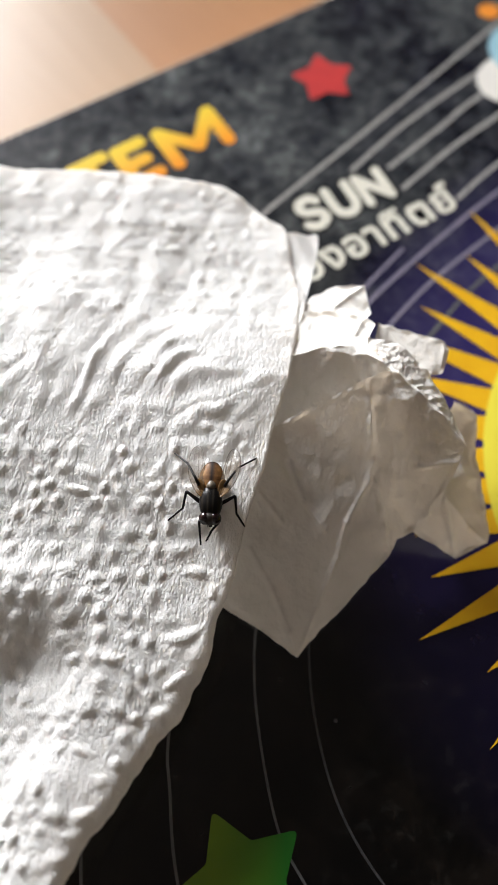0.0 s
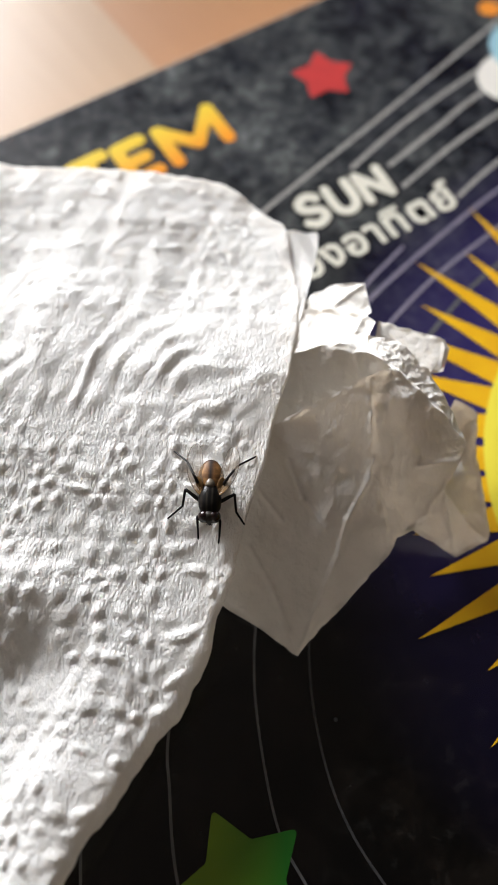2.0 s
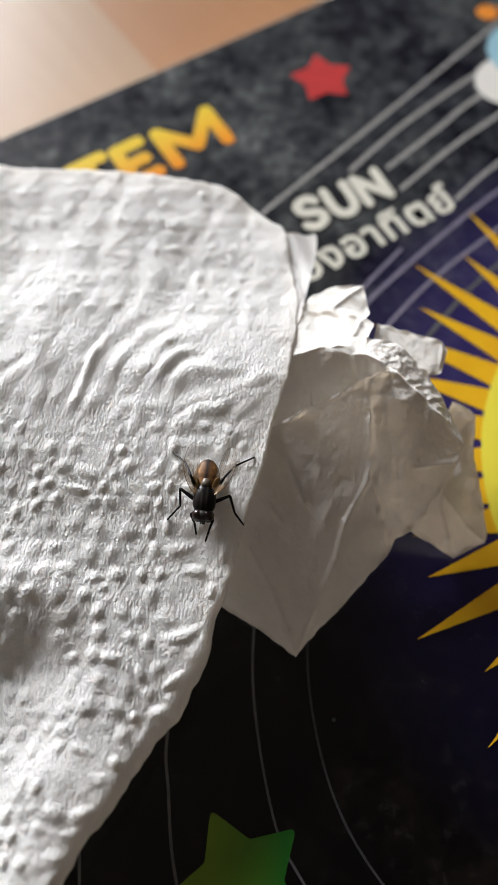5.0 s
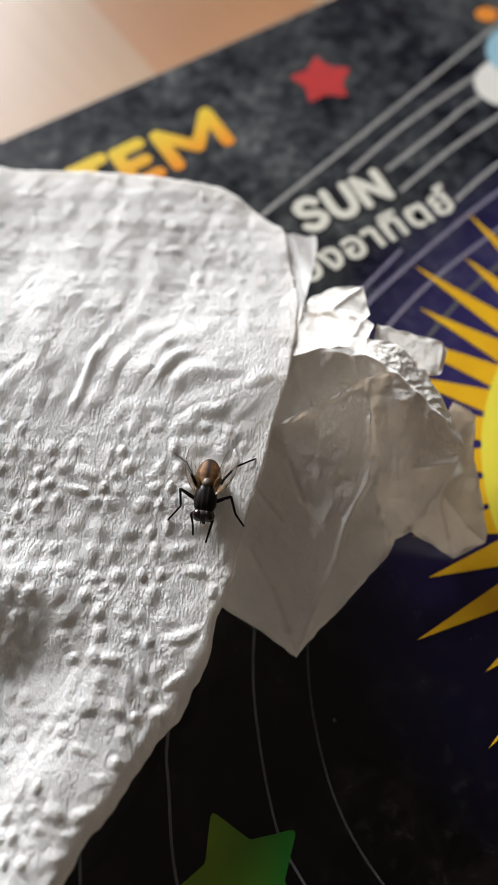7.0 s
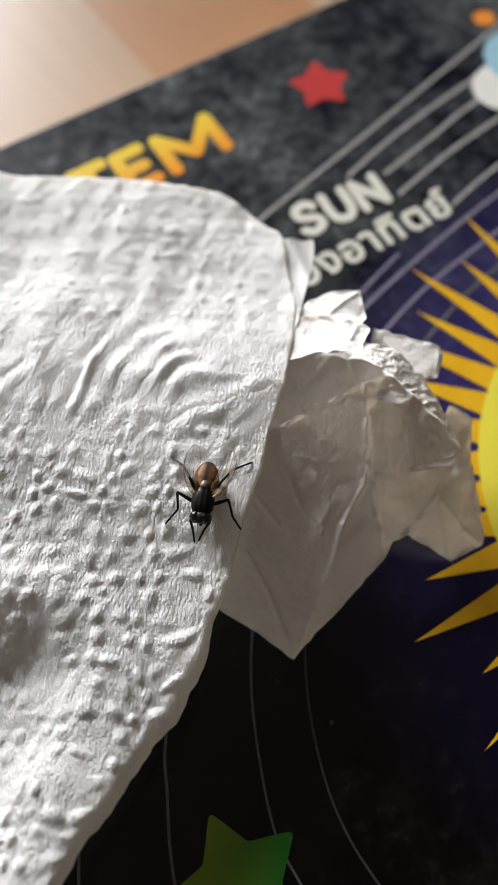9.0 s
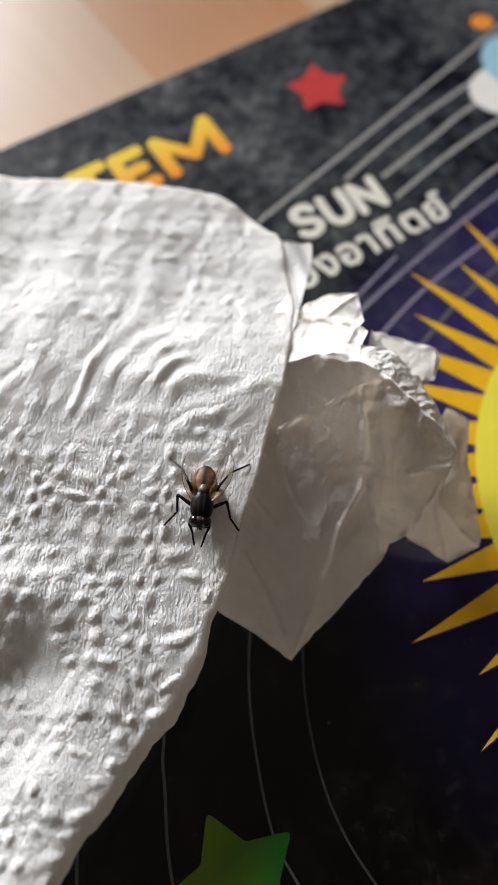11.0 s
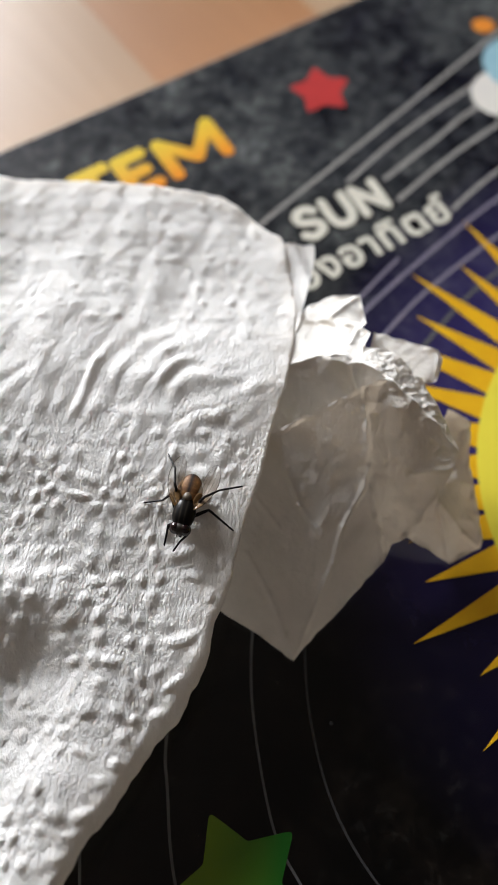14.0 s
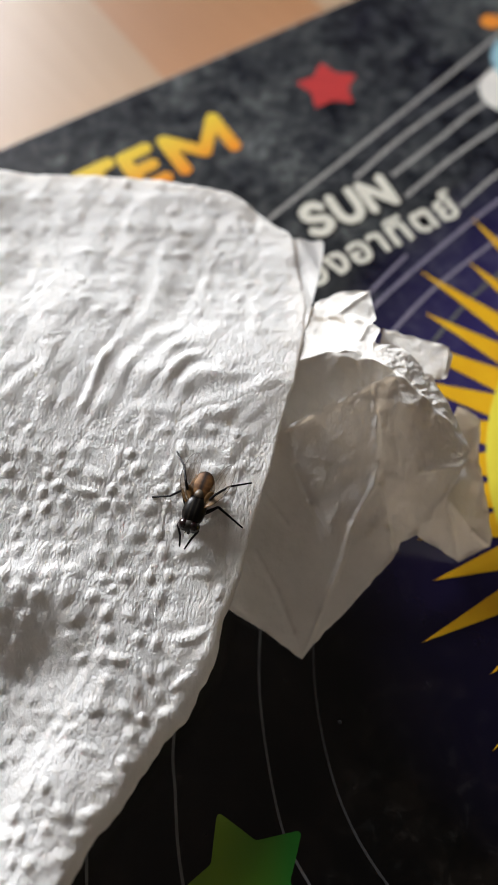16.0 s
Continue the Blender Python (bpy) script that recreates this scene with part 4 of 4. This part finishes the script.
# joints of each leg at rest in the fly's own space: hip, knee, ankle, foot (x to its right, y forward)
LEGS = {
    "front_right": [(0.5, 1.0, 0.9), (1.15, 2.1, 1.25), (0.9, 3.0, 0.45), (0.7, 4.1, 0.06)],
    "front_left": [(-0.5, 1.0, 0.9), (-1.15, 2.1, 1.25), (-0.9, 3.0, 0.45), (-0.7, 4.1, 0.06)],
    "mid_right": [(0.8, 0.1, 0.9), (2.7, -0.95, 1.7), (3.2, 0.62, 0.75), (4.75, 1.75, 0.06)],
    "mid_left": [(-0.8, 0.1, 0.9), (-2.6, -0.5, 1.7), (-2.75, 1.2, 0.75), (-3.6, 2.4, 0.06)],
    "hind_right": [(0.7, -0.8, 0.9), (1.7, -2.3, 2.9), (2.45, -3.95, 1.7), (3.95, -5.5, 0.06)],
    "hind_left": [(-0.7, -0.8, 0.9), (-1.9, -2.0, 2.9), (-2.8, -3.5, 1.6), (-4.75, -5.05, 0.06)],
}
FLY = {}


def build_fly():
    fly = tagged(new("fly"), "black house fly with an amber abdomen, standing on the paper towel", "fly")
    thorax = smooth(part("thorax", ball(0, -0.05, 1.55, 1.22, 1.75, 1.1, 0.05, square=0.85), M_THORAX, fly, "black thorax with pale grey stripes"))
    scut = smooth(part("scutellum", ball(0, -1.66, 2.2, 0.5, 0.6, 0.4, 0.3), M_SCUTELLUM, fly, "pale brown shiny scutellum"))
    for s in (-1, 1):
        lobe = smooth(part("calypter", ball(0, 0, 0, 0.36, 0.8, 0.07, -0.2), M_AMBER, fly, "amber wing lobe"))
        lobe.matrix_basis = pose(1.1 * s * MM, -1.5 * MM, 2.3 * MM, -8, 18 * s, 18 * s)
    ab = smooth(part("abdomen", ball(0, 0, 0, 1.4, 1.95, 0.95, 0.16, square=0.93), M_ABDOMEN, fly, "amber brown abdomen with a dark middle line"))
    ab.matrix_basis = pose(0, -2.5 * MM, 1.5 * MM, -6, 0, 0)
    head = smooth(part("head", ball(0, 1.76, 1.5, 1.0, 0.72, 0.88), M_FACE, fly, "blackish brown head"))
    for s in (-1, 1):
        eye = smooth(part("eye", ball(0.5 * s, 1.78, 1.5, 0.7, 0.68, 0.88, 0.0, 24, 16), M_EYE, head, "dark red compound eye"))
        part("antenna", tube([(0.14 * s, 2.36, 1.5), (0.2 * s, 2.56, 1.35), (0.24 * s, 2.6, 1.1)], [0.06, 0.07, 0.03]), M_CHITIN, head)
    part("proboscis", tube([(0, 2.0, 1.0), (0, 2.2, 0.75), (0, 2.22, 0.35)], [0.2, 0.16, 0.2]), M_CHITIN, head)
    # bristles on the back
    rng = random.Random(4)
    bm = bmesh.new()
    for k in range(46):
        x, y = rng.uniform(-1.1, 1.1), rng.uniform(-1.9, 1.3)
        z = 1.55 + 1.1 * math.sqrt(max(0.05, 1 - (x / 1.28) ** 2 - (y / 2.1) ** 2))
        merge(bm, tube([(x, y, z - 0.05), (x * 1.1, y - 0.22, z + 0.12)], [0.014, 0.004], 4))
    part("bristle", bm, M_CHITIN, thorax)["kind"] = "stuff"
    # wings: film with a slight arch, and its veins
    for s, tip in ((1, (1.65, -6.3)), (-1, (-2.35, -6.0))):
        root = Vector((0.95 * s, -0.35, 2.3))
        d = Vector((tip[0] - root.x, tip[1] - root.y, 0))
        length = d.length
        turn = Matrix.Translation(root * MM) @ Matrix.Rotation(math.atan2(d.y, d.x) - math.pi / 2, 4, "Z") @ Matrix.Rotation(radians(-5), 4, "X") @ Matrix.Rotation(radians(8 * s), 4, "Y")
        lead, trail = -s, s            # the leading edge is on the outer side
        prof = spline([(0.0, 0.16, 0.16), (0.12, 0.26, 0.7), (0.35, 0.42, 1.2), (0.6, 0.52, 1.25), (0.85, 0.5, 0.85), (0.96, 0.28, 0.4), (1.0, 0.0, 0.05)], 6)
        bm = bmesh.new()
        cols = 9
        grid = []
        for f, a, b in prof:
            row = []
            for k in range(cols):
                q = k / (cols - 1)
                x = (b * (1 - q) - a * q) * s * -1.0
                row.append(bm.verts.new(Vector((x, f * length, 0.10 * math.sin(q * 3.1 * 2.5) * 0.35 + 0.18 * math.sin(f * 3.1))) * MM))
            grid.append(row)
        for r, t in zip(grid, grid[1:]):
            for k in range(cols - 1):
                bm.faces.new((r[k], r[k + 1], t[k + 1], t[k]))
        wing = smooth(part("wing", bm, M_WING, fly, "clear smoky wing with amber root"))
        wing.matrix_basis = turn
        for q0, q1, end in ((0.98, 0.98, 0.98), (0.8, 0.88, 0.93), (0.6, 0.64, 0.97), (0.42, 0.32, 0.85), (0.02, 0.02, 0.98)):
            pts = []
            for f, a, b in prof[:: 2]:
                if f > end:
                    break
                q = q0 + (q1 - q0) * f
                x = (b * (1 - q) - a * q) * s * -1.0
                pts.append((x, f * length, 0.035 * math.sin(q * 7.75) + 0.18 * math.sin(f * 3.1) + 0.01))
            r = 0.04 if q0 == 0.02 else 0.02
            part("vein", tube(pts, np.linspace(r, r * 0.55, len(pts)), 5), M_VEIN, wing)
    # legs: three rigid pieces each
    for name, js in LEGS.items():
        segs = []
        for k, (piece, r0, r1) in enumerate((("femur", 0.2, 0.16), ("tibia", 0.15, 0.12), ("tarsus", 0.12, 0.1))):
            n = (Vector(js[k + 1]) - Vector(js[k])).length
            fat = 0.26 if k == 0 else r0 * 1.02
            bm = tube([(0, -0.02, 0), (0, n * 0.08, 0), (0, n * 0.4, 0), (0, n * 0.85, 0), (0, n + 0.02, 0)], [r0 * 0.8, r0, fat * 0.85, r1, r1 * 0.9])
            rng = random.Random(len(name) * 10 + k)
            for _ in range(7 if k else 4):
                y = rng.uniform(0.2, 0.95) * n
                a = rng.uniform(0, 6.28)
                merge(bm, tube([(0, y, 0), (0.2 * math.cos(a), y + 0.16, 0.2 * math.sin(a))], [0.014, 0.004], 4))
            if k == 2:
                for sx in (-1, 1):
                    merge(bm, tube([(0, n, 0), (0.06 * sx, n + 0.1, 0.0)], [0.035, 0.012], 5))
            segs.append((smooth(part(piece, bm, M_CHITIN, fly)), n))
        FLY[name] = segs
    FLY["thing"] = fly
    return fly


# ---- what moves ----
# seconds, place of the body on the plan (millimetres), heading
FLY_ROWS = [
    (0.0, -4.00, -12.14, -181.7), (0.6, -4.07, -11.92, -182.8), (1.5, -4.07, -12.21, -181.7), (2.1, -4.07, -12.13, -181.1), (2.7, -4.34, -12.13, -184.0), (3.5, -4.46, -12.11, -186.9),
    (4.0, -4.55, -12.04, -186.2), (6.3, -4.52, -11.91, -183.4), (7.0, -4.50, -11.86, -186.1), (8.0, -4.53, -11.77, -186.0), (9.0, -4.46, -11.73, -187.2), (11.3, -4.38, -12.00, -185.3),
    (11.7, -4.46, -11.82, -187.9), (12.3, -4.33, -12.30, -183.5), (12.5, -4.76, -12.63, -184.2), (12.7, -5.12, -12.61, -184.1), (13.0, -5.91, -12.87, -188.0), (13.5, -6.46, -12.92, -192.7),
    (14.0, -6.60, -12.72, -192.1), (14.5, -6.42, -12.76, -194.0), (15.0, -6.80, -12.55, -194.0), (15.5, -6.60, -12.60, -193.6), (16.0, -6.44, -12.77, -197.3)]
# where each standing foot is on the plan: seconds, x, y
STEPS = {
    "mid_right": [(0.0, -8.56, -13.65), (12.65, -8.50, -13.65), (12.8, -11.1, -11.3), (16.0, -11.1, -10.96)],
    "mid_left": [(0.0, -0.48, -14.27), (12.4, -0.48, -14.27), (12.55, -0.9, -11.94), (12.7, -1.4, -14.2), (16.0, -1.4, -14.2)],
    "hind_right": [(0.0, -8.05, -6.41), (12.2, -8.1, -6.3), (12.4, -8.64, -5.7), (16.0, -8.63, -5.9)],
    "hind_left": [(0.0, 0.8, -6.87), (12.6, 0.67, -6.94), (12.75, 0.3, -8.2), (13.1, 0.0, -9.0), (13.3, -0.45, -9.4), (16.0, -0.42, -9.39)],
    "front_right": [(12.2, -7.0, -15.9), (12.4, -8.21, -15.96), (12.7, -8.21, -15.96), (12.95, -10.3, -15.3), (13.75, -10.59, -15.22)],
    "front_left": [(12.2, -3.2, -16.2), (12.4, -2.58, -16.52), (12.9, -2.58, -16.52), (13.1, -3.43, -16.5), (13.75, -3.43, -16.51)],
}
# the front feet while they rub, in the fly's own space: seconds, right x, y, left x, y
RUB = [(0.0, 0.9, 4.3, 0.35, 3.9), (0.3, 0.5, 4.3, -0.3, 4.3), (0.6, 0.9, 2.9, -0.7, 4.2), (0.9, 0.5, 3.6, -0.3, 3.9), (1.2, 0.35, 3.5, -0.1, 4.2), (1.5, 0.05, 4.2, -0.12, 4.2), (1.8, 0.05, 4.1, -0.15, 4.1),
       (2.1, 1.5, 3.7, -1.3, 4.4), (2.4, 1.1, 3.5, -1.1, 4.5), (2.7, 0.8, 3.0, -0.8, 4.0), (3.0, 0.5, 3.4, -0.4, 4.0), (3.3, 0.1, 3.9, -0.3, 4.0), (3.6, 0.2, 4.0, -0.5, 4.0), (4.0, 0.0, 4.1, -0.3, 4.1), (4.3, 0.6, 3.2, -0.9, 4.5), (4.7, 0.2, 3.9, -0.2, 4.1), (5.1, 0.7, 3.4, -0.5, 4.2), (5.5, 0.1, 4.1, -0.3, 3.9), (5.9, 0.6, 3.2, -0.6, 3.8)]
RUB_MORE = [(6.3, 0.5, 2.8, -0.7, 2.9), (6.6, 0.7, 3.0, -0.4, 4.3), (7.0, 1.0, 3.9, -0.5, 4.4), (7.4, 0.6, 3.3, -0.6, 4.0), (7.7, 0.3, 3.4, -0.2, 3.6), (8.0, 0.9, 3.0, -0.9, 2.9), (8.3, 0.8, 3.2, -0.4, 3.8), (8.6, 0.4, 3.6, -0.2, 4.0),
            (9.0, 0.35, 4.2, -0.05, 4.0), (9.3, 0.2, 4.2, 0.0, 4.0), (9.7, 0.6, 3.6, -0.3, 4.1), (10.1, 0.2, 4.1, -0.4, 3.8), (10.5, 0.8, 3.4, -0.7, 3.9), (10.9, 0.3, 4.0, -0.2, 4.2), (11.3, 0.6, 4.2, -0.5, 4.2), (11.6, 0.8, 4.2, -0.8, 4.1), (11.9, 0.9, 4.0, -0.9, 4.4)]
RUB_LAST = [(14.0, 1.4, 3.6, 0.3, 4.0), (14.3, 0.6, 3.4, 0.2, 4.0), (14.6, 0.4, 4.0, 0.0, 3.6), (15.0, 0.5, 4.2, 0.1, 4.0), (15.3, 0.9, 3.2, 0.2, 3.9), (15.6, 1.1, 3.3, -0.4, 3.7), (16.0, 0.4, 3.9, -0.2, 4.0)]


def along(rows, t):
    ts = [r[0] for r in rows]
    return [float(np.interp(t, ts, [r[k] for r in rows])) for k in range(1, len(rows[0]))]


def chain(joints, foot):
    """Bends a leg with pieces of fixed length so that it reaches the foot's place."""
    p = [Vector(j) for j in joints]
    n = [(p[k + 1] - p[k]).length for k in range(3)]
    hip, shift = p[0].copy(), foot - p[3]
    p[1], p[2], p[3] = p[1] + shift * 0.25, p[2] + shift * 0.7, foot.copy()
    for _ in range(30):
        p[3] = foot.copy()
        for k in (2, 1, 0):
            p[k] = p[k + 1] + (p[k] - p[k + 1]).normalized() * n[k]
        p[0] = hip.copy()
        for k in (0, 1, 2):
            p[k + 1] = p[k] + (p[k + 1] - p[k]).normalized() * n[k]
    return p


def piece_pose(a, b):
    y = (b - a).normalized()
    x = y.cross(Vector((0, 0, 1))).normalized()
    return Matrix.Translation(a * MM) @ Matrix((x, y, x.cross(y))).transposed().to_4x4()


def ground_z(x, y):
    x, y = np.atleast_1d(np.array(x, float)), np.atleast_1d(np.array(y, float))
    return sheet_z(x, y) + sheet_detail(x, y, np.full(x.shape, 4.0))


def motions():
    known = {}

    def body_pose(t):
        if t not in known:
            x, y, turn = along(FLY_ROWS, t)
            z = float(np.mean(ground_z([x + d for d in (-3, 0, 3) for _ in range(3)], [y + d for _ in range(3) for d in (-3, 0, 3)])))
            known[t] = pose(x * MM, y * MM, z * MM, 0, 0, turn)
        return known[t]

    walk(FLY["thing"], [(t, body_pose(t)) for t, *_ in FLY_ROWS])
    times = [round(0.3 * k, 2) for k in range(41)] + [12.2, 12.3, 12.4, 12.5, 12.6, 12.7, 12.8, 12.95, 13.1, 13.3, 13.5, 13.75, 14.0, 14.3, 14.6, 15.0, 15.3, 15.6, 16.0]
    rub = RUB + RUB_MORE
    for name, joints in LEGS.items():
        rows = [[], [], []]
        for t in sorted(set(times)):
            back = body_pose(t).inverted()
            if name.startswith("front") and (t < 12.15 or t > 13.9):
                r = along(rub if t < 12.15 else RUB_LAST, t)
                foot = Vector((r[0], r[1], 0.35) if name.endswith("right") else (r[2], r[3], 0.35))
            else:
                x, y = along(STEPS[name], t)
                foot = (back @ Vector((x * MM, y * MM, (float(ground_z(x, y)[0]) + 0.06) * MM))) / MM
            p = chain(joints, foot)
            for k in range(3):
                rows[k].append((t, piece_pose(p[k], p[k + 1])))
        for k in range(3):
            walk(FLY[name][k][0], rows[k])


build_room()
build_floor()
build_board()
build_sheet()
build_crumple()
build_fly()
motions()
